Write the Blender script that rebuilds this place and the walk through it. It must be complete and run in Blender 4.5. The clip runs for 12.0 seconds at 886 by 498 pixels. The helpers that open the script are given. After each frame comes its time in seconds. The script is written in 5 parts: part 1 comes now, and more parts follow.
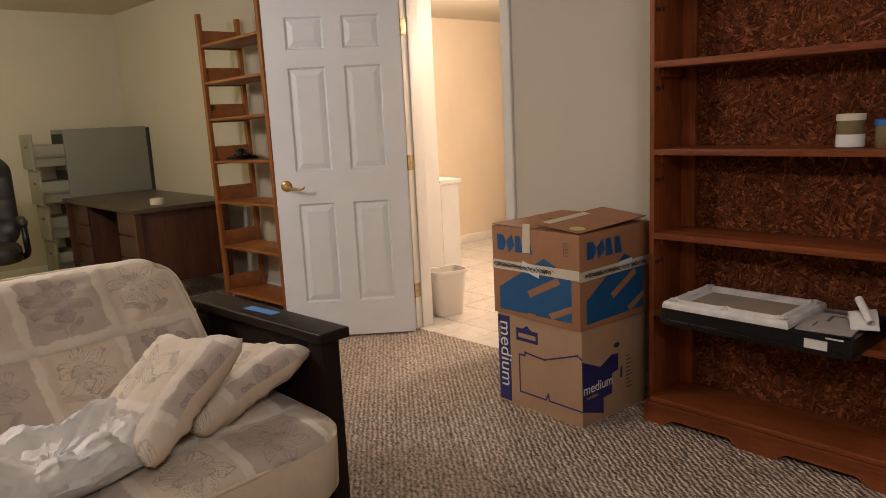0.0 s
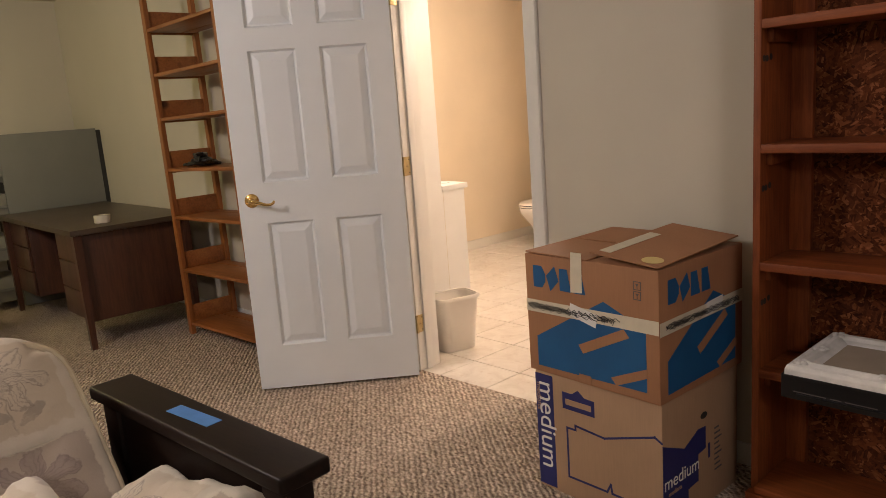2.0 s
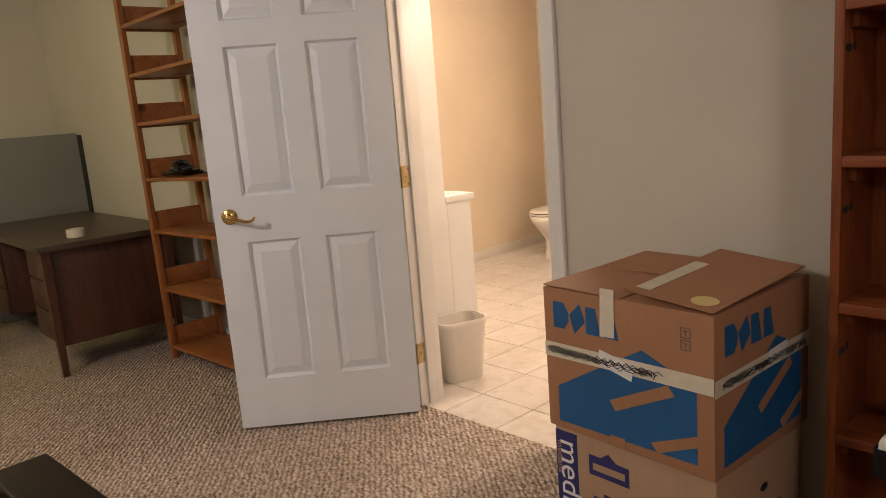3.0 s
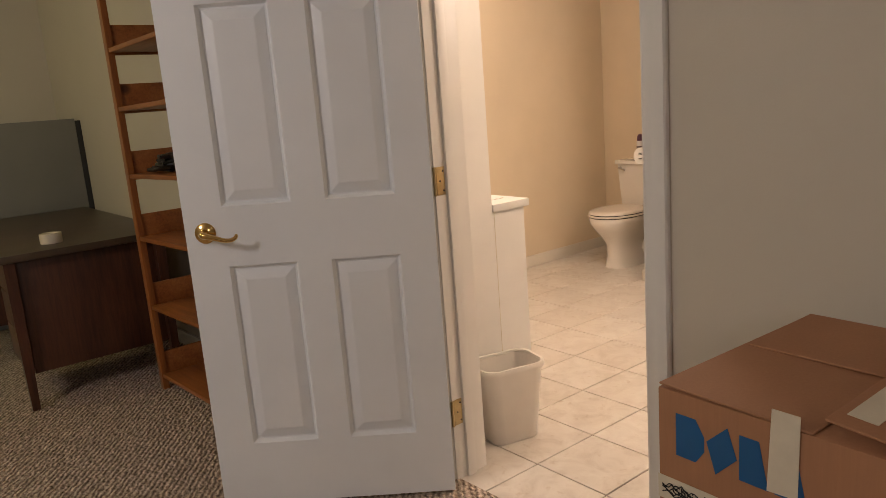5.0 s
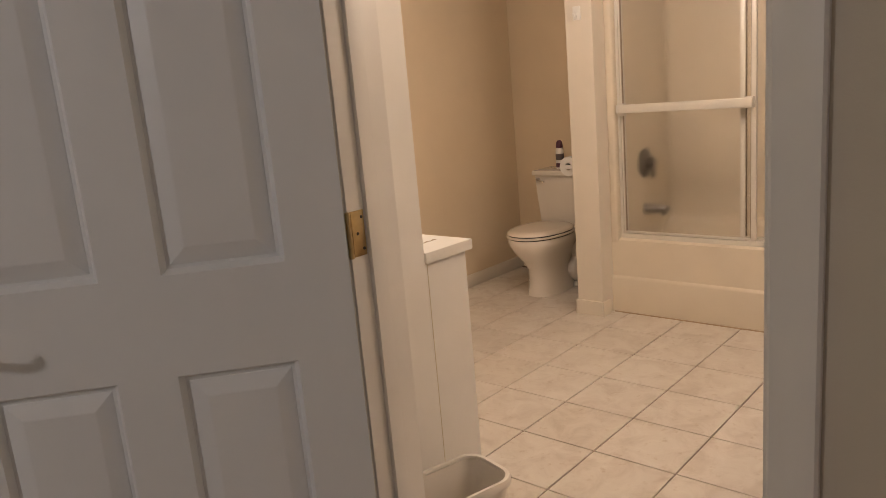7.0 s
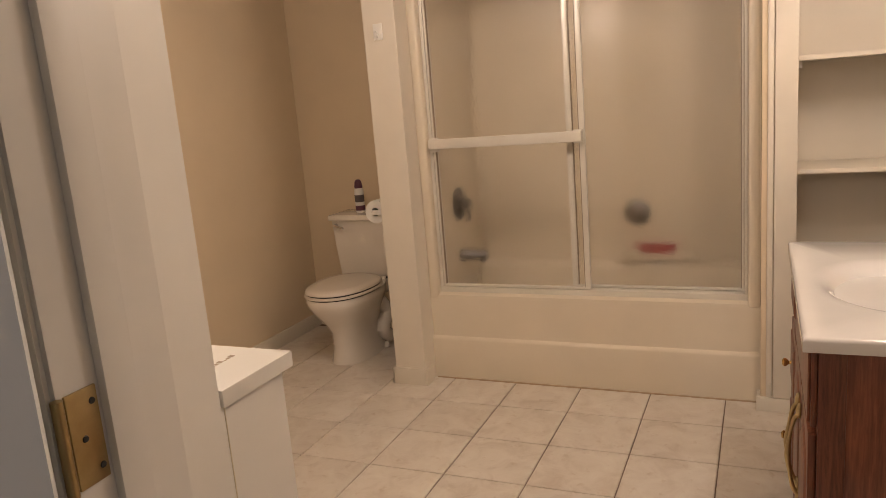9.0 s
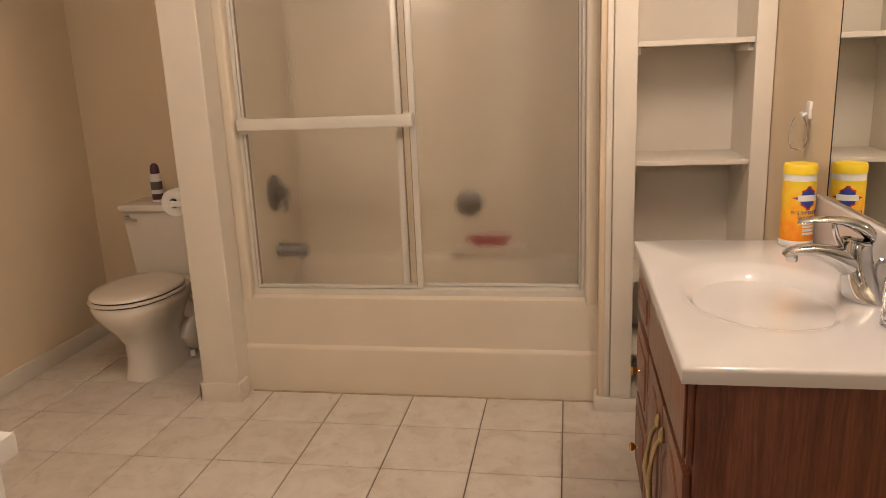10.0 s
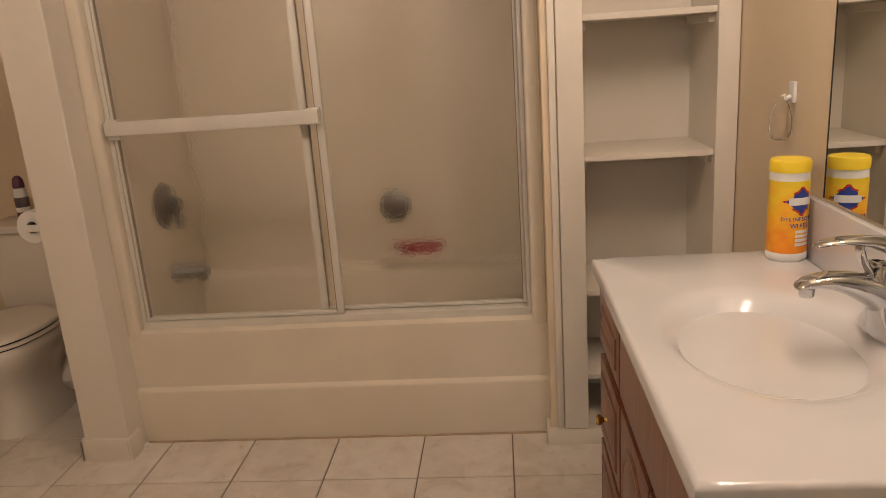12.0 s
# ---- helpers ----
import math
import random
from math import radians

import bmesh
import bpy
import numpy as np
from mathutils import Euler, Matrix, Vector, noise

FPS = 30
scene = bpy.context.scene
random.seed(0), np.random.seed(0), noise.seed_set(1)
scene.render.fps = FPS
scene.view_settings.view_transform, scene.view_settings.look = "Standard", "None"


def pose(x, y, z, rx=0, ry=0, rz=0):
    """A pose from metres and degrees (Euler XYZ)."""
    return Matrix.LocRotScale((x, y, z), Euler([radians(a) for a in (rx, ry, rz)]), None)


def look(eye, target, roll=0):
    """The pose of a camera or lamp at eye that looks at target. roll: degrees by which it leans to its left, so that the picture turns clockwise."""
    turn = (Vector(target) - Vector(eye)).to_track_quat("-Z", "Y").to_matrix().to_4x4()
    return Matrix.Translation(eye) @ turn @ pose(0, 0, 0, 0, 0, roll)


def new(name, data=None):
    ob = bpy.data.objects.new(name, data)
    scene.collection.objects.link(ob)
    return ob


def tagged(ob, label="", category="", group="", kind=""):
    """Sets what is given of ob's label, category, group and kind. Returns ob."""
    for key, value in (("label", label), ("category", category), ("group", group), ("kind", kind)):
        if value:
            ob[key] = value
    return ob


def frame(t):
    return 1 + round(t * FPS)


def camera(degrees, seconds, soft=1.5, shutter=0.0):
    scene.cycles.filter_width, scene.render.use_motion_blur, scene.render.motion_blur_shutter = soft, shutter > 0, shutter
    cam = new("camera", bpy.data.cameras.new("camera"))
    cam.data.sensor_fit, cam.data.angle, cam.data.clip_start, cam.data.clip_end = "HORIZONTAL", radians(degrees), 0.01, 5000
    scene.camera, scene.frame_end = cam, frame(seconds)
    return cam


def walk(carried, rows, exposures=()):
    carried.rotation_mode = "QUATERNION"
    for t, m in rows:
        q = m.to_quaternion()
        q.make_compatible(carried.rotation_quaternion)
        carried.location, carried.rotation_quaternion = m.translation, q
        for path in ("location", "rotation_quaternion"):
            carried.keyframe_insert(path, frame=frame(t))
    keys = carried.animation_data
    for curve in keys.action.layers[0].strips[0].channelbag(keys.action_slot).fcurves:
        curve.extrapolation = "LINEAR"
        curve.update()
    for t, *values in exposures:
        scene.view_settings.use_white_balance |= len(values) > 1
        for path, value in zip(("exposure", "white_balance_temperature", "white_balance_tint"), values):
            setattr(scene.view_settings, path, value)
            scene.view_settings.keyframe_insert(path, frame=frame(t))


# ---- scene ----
# The camera and its walk
cam = camera(62.1, 12.0, 0.8)
PATH = [
    (0, (1.448, 1.701, 1.336), (2.762, 3.165, 0.976), -2.8),
    (0.5, (1.597, 1.882, 1.342), (2.912, 3.343, 0.972), -3.0),
    (1, (1.697, 2.112, 1.342), (3.04, 3.549, 0.98), -3.6),
    (1.5, (1.816, 2.283, 1.329), (3.157, 3.723, 0.97), -4.0),
    (2, (1.996, 2.429, 1.33), (3.328, 3.871, 0.95), -4.3),
    (2.5, (2.149, 2.576, 1.33), (3.486, 4.014, 0.95), -4.6),
    (3, (2.304, 2.727, 1.336), (3.622, 4.183, 0.959), -4.6),
    (3.2, (2.344, 2.782, 1.337), (3.66, 4.24, 0.96), -4.3),
    (4.8, (2.804, 3.27, 1.316), (4.035, 4.795, 0.919), -4.5),
    (5, (2.855, 3.333, 1.322), (4.078, 4.863, 0.917), -4.4),
    (5.5, (3.034, 3.509, 1.334), (4.256, 5.039, 0.924), -4.5),
    (6, (3.14, 3.706, 1.326), (4.434, 5.178, 0.928), -4.7),
    (6.5, (3.239, 3.941, 1.332), (4.626, 5.325, 0.929), -5.0),
    (7, (3.383, 4.102, 1.319), (4.84, 5.405, 0.898), -5.0),
    (7.2, (3.461, 4.192, 1.323), (4.965, 5.44, 0.899), -5.4),
    (8.8, (3.828, 4.612, 1.327), (5.601, 5.453, 0.939), -4.8),
    (9, (3.906, 4.619, 1.331), (5.699, 5.413, 0.937), -4.7),
    (9.5, (4.085, 4.662, 1.327), (5.942, 5.26, 0.886), -3.8),
    (10, (4.244, 4.734, 1.322), (6.158, 5.069, 0.847), -2.4),
    (10.5, (4.367, 4.818, 1.328), (6.303, 4.905, 0.833), -1.7),
    (11, (4.459, 4.79, 1.317), (6.392, 4.721, 0.809), -2.1),
    (11.5, (4.574, 4.759, 1.327), (6.505, 4.744, 0.808), -3.0),
    (12, (4.693, 4.749, 1.324), (6.614, 4.917, 0.795), -4.0),
]
EXPOSURES = [(0.0, -0.14), (3.0, -0.22), (5.0, -0.60), (6.0, -0.86), (7.0, -1.16), (9.0, -1.34), (10.5, -1.35), (12.0, -1.65)]
walk(cam, [(t, look(eye, target, roll)) for t, eye, target, roll in PATH], EXPOSURES)

# World and lights: a closed basement, lit by ceiling lamps and by the strip over the bathroom mirror
world = bpy.data.worlds.new("world")
world.use_nodes = True
world.node_tree.nodes["Background"].inputs[0].default_value = (0.5, 0.5, 0.5, 1)
world.node_tree.nodes["Background"].inputs[1].default_value = 0.02
scene.world = world


def bulb(name, where, power, colour, radius):
    data = bpy.data.lights.new(name, "POINT")
    data.energy, data.color, data.shadow_soft_size = power, colour, radius
    ob = new(name, data)
    ob.location = where
    return ob


ROOM_WHITE, ROOM_YELLOW, VANITY_WARM = (1.0, 0.88, 0.85), (1.0, 0.87, 0.40), (1.0, 0.805, 0.685)
bulb("ceiling_lamp", (1.0, 0.8, 2.25), 64, ROOM_WHITE, 0.14)
bulb("ceiling_lamp", (1.2, 5.3, 2.25), 100, ROOM_WHITE, 0.14)
bulb("ceiling_lamp", (1.9, 7.9, 2.25), 31, ROOM_YELLOW, 0.14)
for x in (5.62, 5.87, 6.12):
    bulb("vanity_bulb", (x, 4.21, 2.03), 23, VANITY_WARM, 0.045)

bulb("bathroom_ceiling_lamp", (5.55, 5.80, 2.14), 62, VANITY_WARM, 0.12)
# recessed downlight in front of the bookcase
can_light = bpy.data.lights.new("recessed_lamp", "AREA")
can_light.shape, can_light.size, can_light.energy, can_light.color = "DISK", 0.16, 5, ROOM_WHITE
new("recessed_lamp", can_light).location = (3.2, 2.45, 2.43)

# Materials
def nodes_of(name):
    m = bpy.data.materials.new(name)
    m.use_nodes = True
    nt = m.node_tree
    return m, nt, nt.nodes["Principled BSDF"]


def mapped(nt, scale=(1, 1, 1), turn=(0, 0, 0)):
    c = nt.nodes.new("ShaderNodeTexCoord")
    mp = nt.nodes.new("ShaderNodeMapping")
    mp.inputs["Scale"].default_value = scale
    mp.inputs["Rotation"].default_value = [radians(a) for a in turn]
    nt.links.new(c.outputs["Object"], mp.inputs["Vector"])
    return mp.outputs[0]


def noise_tex(nt, vec, scale, detail=4, rough=0.55, distort=0.0):
    n = nt.nodes.new("ShaderNodeTexNoise")
    n.inputs["Scale"].default_value = scale
    n.inputs["Detail"].default_value = detail
    n.inputs["Roughness"].default_value = rough
    n.inputs["Distortion"].default_value = distort
    nt.links.new(vec, n.inputs["Vector"])
    return n.outputs["Fac"]


def ramp(nt, fac, stops):
    r = nt.nodes.new("ShaderNodeValToRGB")
    el = r.color_ramp.elements
    while len(el) < len(stops):
        el.new(0.5)
    for e, (p, c) in zip(el, stops):
        e.position, e.color = p, (*c, 1)
    nt.links.new(fac, r.inputs[0])
    return r.outputs[0]


def mixed(nt, fac, a, b, mode="MIX"):
    n = nt.nodes.new("ShaderNodeMix")
    n.data_type, n.blend_type = "RGBA", mode
    for s, v in ((n.inputs[0], fac), (n.inputs[6], a), (n.inputs[7], b)):
        if isinstance(v, (int, float)):
            s.default_value = v
        elif isinstance(v, tuple):
            s.default_value = (*v, 1)
        else:
            nt.links.new(v, s)
    return n.outputs[2]


def bumped(nt, bsdf, height, strength=0.3, dist=0.01):
    b = nt.nodes.new("ShaderNodeBump")
    b.inputs["Strength"].default_value = strength
    b.inputs["Distance"].default_value = dist
    nt.links.new(height, b.inputs["Height"])
    nt.links.new(b.outputs[0], bsdf.inputs["Normal"])


def plain(name, c, rough=0.5, vary=0.08, scale=6.0, bump=0.0, bscale=80.0, metal=0.0, coat=0.0):
    """A painted or moulded surface: broad unevenness and a fine grain."""
    m, nt, b = nodes_of(name)
    v = mapped(nt)
    n = noise_tex(nt, v, scale, 5)
    lo, hi = tuple(x * (1 - vary) for x in c), tuple(min(1, x * (1 + vary)) for x in c)
    nt.links.new(ramp(nt, n, [(0.3, lo), (0.7, hi)]), b.inputs["Base Color"])
    b.inputs["Roughness"].default_value = rough
    b.inputs["Metallic"].default_value = metal
    b.inputs["Coat Weight"].default_value = coat
    if bump:
        bumped(nt, b, noise_tex(nt, v, bscale, 3), bump, 0.004)
    return m


def wood(name, dark, mid, light, rough=0.45, axis="z", grain=1.0, coat=0.1, knots=True, cathedral=False):
    m, nt, b = nodes_of(name)
    s = {"x": (0.7, 9, 9), "y": (9, 0.7, 9), "z": (9, 9, 0.7)}[axis]
    info = nt.nodes.new("ShaderNodeObjectInfo")
    v = mapped(nt, s)
    add = nt.nodes.new("ShaderNodeVectorMath")
    add.operation = "ADD"
    nt.links.new(v, add.inputs[0])
    cmb = nt.nodes.new("ShaderNodeMath")
    cmb.operation = "MULTIPLY"
    cmb.inputs[1].default_value = 37
    nt.links.new(info.outputs["Random"], cmb.inputs[0])
    nt.links.new(cmb.outputs[0], add.inputs[1])
    v = add.outputs[0]
    big = noise_tex(nt, v, 0.9 * grain, 3, 0.5, 1.2)
    fine = noise_tex(nt, v, 9 * grain, 6, 0.7, 0.4)
    c1 = ramp(nt, big, [(0.28, dark), (0.5, mid), (0.72, light)])
    c2 = ramp(nt, fine, [(0.35, tuple(0.6 * x for x in dark)), (0.62, light)])
    col = mixed(nt, 0.38, c1, c2)
    if cathedral:
        w = nt.nodes.new("ShaderNodeTexWave")
        w.wave_type, w.rings_direction = "RINGS", "SPHERICAL"
        w.inputs["Scale"].default_value = 2.6
        w.inputs["Distortion"].default_value = 5.0
        w.inputs["Detail"].default_value = 4
        w.inputs["Detail Scale"].default_value = 1.6
        nt.links.new(v, w.inputs["Vector"])
        col = mixed(nt, 0.35, col, ramp(nt, w.outputs["Fac"], [(0.05, (0.42, 0.36, 0.34)), (0.4, (1, 1, 1))]), "MULTIPLY")
    if knots:
        vo = nt.nodes.new("ShaderNodeTexVoronoi")
        vo.inputs["Scale"].default_value = 0.42
        nt.links.new(v, vo.inputs["Vector"])
        col = mixed(nt, ramp(nt, vo.outputs["Distance"], [(0.05, (1, 1, 1)), (0.13, (0, 0, 0))]), col, tuple(0.35 * x for x in dark))
    nt.links.new(col, b.inputs["Base Color"])
    b.inputs["Roughness"].default_value = rough
    b.inputs["Coat Weight"].default_value = coat
    bumped(nt, b, fine, 0.12, 0.002)
    return m


def carpet_material():
    m, nt, b = nodes_of("berber_carpet")
    v = mapped(nt, (1, 1, 1), (0, 0, 38))
    w = nt.nodes.new("ShaderNodeTexWave")
    w.inputs["Scale"].default_value = 15
    w.inputs["Distortion"].default_value = 5.0
    w.inputs["Detail"].default_value = 3
    w.inputs["Detail Scale"].default_value = 2.2
    nt.links.new(v, w.inputs["Vector"])
    vo = nt.nodes.new("ShaderNodeTexVoronoi")
    vo.inputs["Scale"].default_value = 66
    nt.links.new(mapped(nt, (1, 0.62, 1), (0, 0, 38)), vo.inputs["Vector"])
    fleck = noise_tex(nt, mapped(nt, (1, 0.6, 1), (0, 0, 38)), 95, 3, 0.65)
    broad = noise_tex(nt, v, 1.6, 4, 0.6)
    base = ramp(nt, fleck, [(0.34, (0.15, 0.105, 0.082)), (0.47, (0.50, 0.395, 0.315)), (0.62, (0.86, 0.73, 0.61))])
    base = mixed(nt, 0.45, base, ramp(nt, w.outputs["Fac"], [(0.15, (0.24, 0.185, 0.15)), (0.65, (0.78, 0.66, 0.55))]))
    base = mixed(nt, 0.6, base, ramp(nt, vo.outputs["Distance"], [(0.25, (1, 1, 1)), (0.75, (0.45, 0.43, 0.41))]), "MULTIPLY")
    base = mixed(nt, 0.5, base, ramp(nt, broad, [(0.35, (0.84, 0.82, 0.8)), (0.65, (1, 1, 1))]), "MULTIPLY")
    nt.links.new(base, b.inputs["Base Color"])
    b.inputs["Roughness"].default_value = 0.95
    b.inputs["Specular IOR Level"].default_value = 0.1
    h = nt.nodes.new("ShaderNodeMath")
    h.operation = "SUBTRACT"
    nt.links.new(w.outputs["Fac"], h.inputs[0])
    nt.links.new(vo.outputs["Distance"], h.inputs[1])
    bumped(nt, b, h.outputs[0], 0.8, 0.01)
    return m


def osb_material():
    """Pressed wood strands: three layers of small long flakes at different turns."""
    m, nt, b = nodes_of("strand_board")
    seps = []
    for turn, sy, sz in ((25, 24, 105), (80, 26, 115), (-40, 22, 95)):
        vo = nt.nodes.new("ShaderNodeTexVoronoi")
        vo.inputs["Scale"].default_value = 1.0
        c = nt.nodes.new("ShaderNodeTexCoord")
        r = nt.nodes.new("ShaderNodeMapping")
        r.inputs["Rotation"].default_value = (radians(turn), 0, 0)
        k = nt.nodes.new("ShaderNodeMapping")
        k.inputs["Scale"].default_value = (8, sy, sz)
        nt.links.new(c.outputs["Object"], r.inputs[0])
        nt.links.new(r.outputs[0], k.inputs[0])
        wob = nt.nodes.new("ShaderNodeMix")
        wob.data_type, wob.blend_type = "RGBA", "LINEAR_LIGHT"
        wob.inputs[0].default_value = 0.8
        nv = nt.nodes.new("ShaderNodeTexNoise")
        nv.inputs["Scale"].default_value = 1.2
        nt.links.new(k.outputs[0], nv.inputs["Vector"])
        nt.links.new(k.outputs[0], wob.inputs[6])
        nt.links.new(nv.outputs["Color"], wob.inputs[7])
        nt.links.new(wob.outputs[2], vo.inputs["Vector"])
        g = nt.nodes.new("ShaderNodeSeparateColor")
        nt.links.new(vo.outputs["Color"], g.inputs[0])
        seps.append(g)
    stops = [(0.0, (0.045, 0.0115, 0.0036)), (0.40, (0.108, 0.029, 0.0095)), (0.80, (0.178, 0.053, 0.0165)), (0.96, (0.31, 0.115, 0.042))]
    cols = [ramp(nt, g.outputs[0], stops) for g in seps]
    col = mixed(nt, ramp(nt, seps[2].outputs[1], [(0.42, (0, 0, 0)), (0.52, (1, 1, 1))]), cols[0], cols[1])
    col = mixed(nt, ramp(nt, seps[0].outputs[2], [(0.62, (0, 0, 0)), (0.70, (1, 1, 1))]), col, cols[2])
    col = mixed(nt, 0.6, col, ramp(nt, noise_tex(nt, mapped(nt), 15, 6, 0.8), [(0.34, (0.30, 0.25, 0.22)), (0.58, (1, 1, 1))]), "MULTIPLY")
    nt.links.new(col, b.inputs["Base Color"])
    b.inputs["Roughness"].default_value = 0.8
    b.inputs["Specular IOR Level"].default_value = 0.15
    bumped(nt, b, seps[1].outputs[1], 0.5, 0.004)
    return m


def maths(nt, op, a, b=None):
    n = nt.nodes.new("ShaderNodeMath")
    n.operation = op
    for s, v in zip(n.inputs, (a, b)):
        if v is None:
            continue
        if isinstance(v, (int, float)):
            s.default_value = v
        else:
            nt.links.new(v, s)
    return n.outputs[0]


def floral_material():
    """Cotton printed in squares, mauve-grey and cream by turns, each with a faded flower, its stem and leaves."""
    m, nt, b = nodes_of("floral_cotton")
    v = mapped(nt)
    xyz = nt.nodes.new("ShaderNodeSeparateXYZ")
    nt.links.new(v, xyz.inputs[0])

    def op(kind, a, c=None):
        return maths(nt, kind, a, c)

    flat = nt.nodes.new("ShaderNodeCombineXYZ")
    nt.links.new(op("ADD", op("MULTIPLY", xyz.outputs[0], 3.9), 0.31), flat.inputs[0])
    nt.links.new(op("ADD", op("MULTIPLY", op("ADD", op("MULTIPLY", xyz.outputs[1], 0.66), op("MULTIPLY", xyz.outputs[2], 0.78)), 3.9), 0.22), flat.inputs[1])
    nv = nt.nodes.new("ShaderNodeTexNoise")
    nv.inputs["Scale"].default_value = 4.5
    nv.inputs["Detail"].default_value = 6
    nv.inputs["Roughness"].default_value = 0.65
    nt.links.new(flat.outputs[0], nv.inputs["Vector"])
    warp = nt.nodes.new("ShaderNodeMix")
    warp.data_type, warp.blend_type = "RGBA", "LINEAR_LIGHT"
    warp.inputs[0].default_value = 0.085
    nt.links.new(flat.outputs[0], warp.inputs[6])
    nt.links.new(nv.outputs["Color"], warp.inputs[7])
    uv = nt.nodes.new("ShaderNodeSeparateXYZ")
    nt.links.new(warp.outputs[2], uv.inputs[0])
    cu, cv = op("FLOOR", uv.outputs[0]), op("FLOOR", uv.outputs[1])
    px, py = op("SUBTRACT", op("FRACT", uv.outputs[0]), 0.5), op("SUBTRACT", op("FRACT", uv.outputs[1]), 0.5)
    cell = nt.nodes.new("ShaderNodeCombineXYZ")
    nt.links.new(cu, cell.inputs[0])
    nt.links.new(cv, cell.inputs[1])
    chance = nt.nodes.new("ShaderNodeTexWhiteNoise")
    chance.noise_dimensions = "2D"
    nt.links.new(cell.outputs[0], chance.inputs["Vector"])
    rnd = nt.nodes.new("ShaderNodeSeparateColor")
    nt.links.new(chance.outputs["Color"], rnd.inputs[0])
    dark_cell = op("PINGPONG", op("ADD", cu, cv), 1.0)

    # petals about a centre a little above the middle of the square
    loose = nt.nodes.new("ShaderNodeSeparateColor")
    ln = nt.nodes.new("ShaderNodeTexNoise")
    ln.inputs["Scale"].default_value = 2.8
    ln.inputs["Detail"].default_value = 4
    nt.links.new(flat.outputs[0], ln.inputs["Vector"])
    nt.links.new(ln.outputs["Color"], loose.inputs[0])
    qx = op("ADD", op("ADD", px, op("MULTIPLY", op("SUBTRACT", rnd.outputs[0], 0.5), 0.16)), op("MULTIPLY", op("SUBTRACT", loose.outputs[0], 0.5), 0.34))
    qy = op("ADD", op("SUBTRACT", py, 0.09), op("MULTIPLY", op("SUBTRACT", loose.outputs[1], 0.5), 0.34))
    rad = op("SQRT", op("ADD", op("MULTIPLY", qx, qx), op("MULTIPLY", qy, qy)))
    ang = op("ARCTAN2", qy, qx)
    spin = op("MULTIPLY", rnd.outputs[2], 6.0)
    outer = op("ADD", op("MULTIPLY", op("ABSOLUTE", op("COSINE", op("ADD", op("MULTIPLY", ang, 3.0), spin))), 0.20), 0.15)
    inner = op("ADD", op("MULTIPLY", op("ABSOLUTE", op("COSINE", op("ADD", op("MULTIPLY", ang, 2.5), op("MULTIPLY", spin, 1.7)))), 0.10), 0.07)
    edge_o, edge_i = op("SUBTRACT", rad, outer), op("SUBTRACT", rad, inner)
    petal = ramp(nt, edge_o, [(0.0, (1, 1, 1)), (0.015, (0, 0, 0))])
    core = ramp(nt, edge_i, [(0.0, (1, 1, 1)), (0.015, (0, 0, 0))])
    rim = op("ADD", ramp(nt, op("ABSOLUTE", edge_o), [(0.004, (1, 1, 1)), (0.018, (0, 0, 0))]), ramp(nt, op("ABSOLUTE", edge_i), [(0.004, (1, 1, 1)), (0.016, (0, 0, 0))]))
    streak = ramp(nt, op("ABSOLUTE", op("SINE", op("ADD", op("MULTIPLY", ang, 17.0), op("MULTIPLY", nv.outputs["Fac"], 14.0)))), [(0.0, (1, 1, 1)), (0.7, (0, 0, 0))])
    # stem and two leaves
    bend = op("SUBTRACT", qx, op("MULTIPLY", op("SINE", op("MULTIPLY", py, 7.0)), 0.03))
    below = ramp(nt, op("ADD", py, 0.5), [(0.06, (0, 0, 0)), (0.08, (1, 1, 1)), (0.50, (1, 1, 1)), (0.52, (0, 0, 0))])
    stem = op("MULTIPLY", ramp(nt, op("ABSOLUTE", bend), [(0.006, (1, 1, 1)), (0.016, (0, 0, 0))]), below)
    leaves = None
    for lx, ly, tilt in ((-0.15, -0.22, 0.5), (0.14, -0.29, -0.6)):
        dx, dy = op("SUBTRACT", qx, lx), op("SUBTRACT", py, ly)
        a = op("DIVIDE", op("ADD", op("MULTIPLY", dx, math.cos(tilt)), op("MULTIPLY", dy, -math.sin(tilt))), 0.14)
        c = op("DIVIDE", op("ADD", op("MULTIPLY", dx, math.sin(tilt)), op("MULTIPLY", dy, math.cos(tilt))), 0.055)
        one = ramp(nt, op("ADD", op("MULTIPLY", a, a), op("MULTIPLY", c, c)), [(0.75, (1, 1, 1)), (0.95, (0, 0, 0))])
        leaves = one if leaves is None else op("MAXIMUM", leaves, one)

    ground = mixed(nt, dark_cell, (0.63, 0.555, 0.45), (0.50, 0.43, 0.375))
    ground = mixed(nt, 0.5, ground, ramp(nt, noise_tex(nt, warp.outputs[2], 2.2, 5, 0.65, 0.8), [(0.34, (0.80, 0.76, 0.72)), (0.62, (1, 1, 1))]), "MULTIPLY")
    tone = mixed(nt, dark_cell, mixed(nt, rnd.outputs[1], (0.55, 0.475, 0.40), (0.63, 0.56, 0.46)), mixed(nt, rnd.outputs[1], (0.34, 0.275, 0.255), (0.55, 0.48, 0.42)))
    ink = mixed(nt, dark_cell, (0.24, 0.20, 0.175), (0.27, 0.215, 0.205))
    worn = ramp(nt, noise_tex(nt, warp.outputs[2], 5.0, 5, 0.7), [(0.36, (0.25, 0.25, 0.25)), (0.56, (1, 1, 1))])
    col = mixed(nt, op("MULTIPLY", petal, op("ADD", op("MULTIPLY", worn, 0.5), 0.3)), ground, tone)
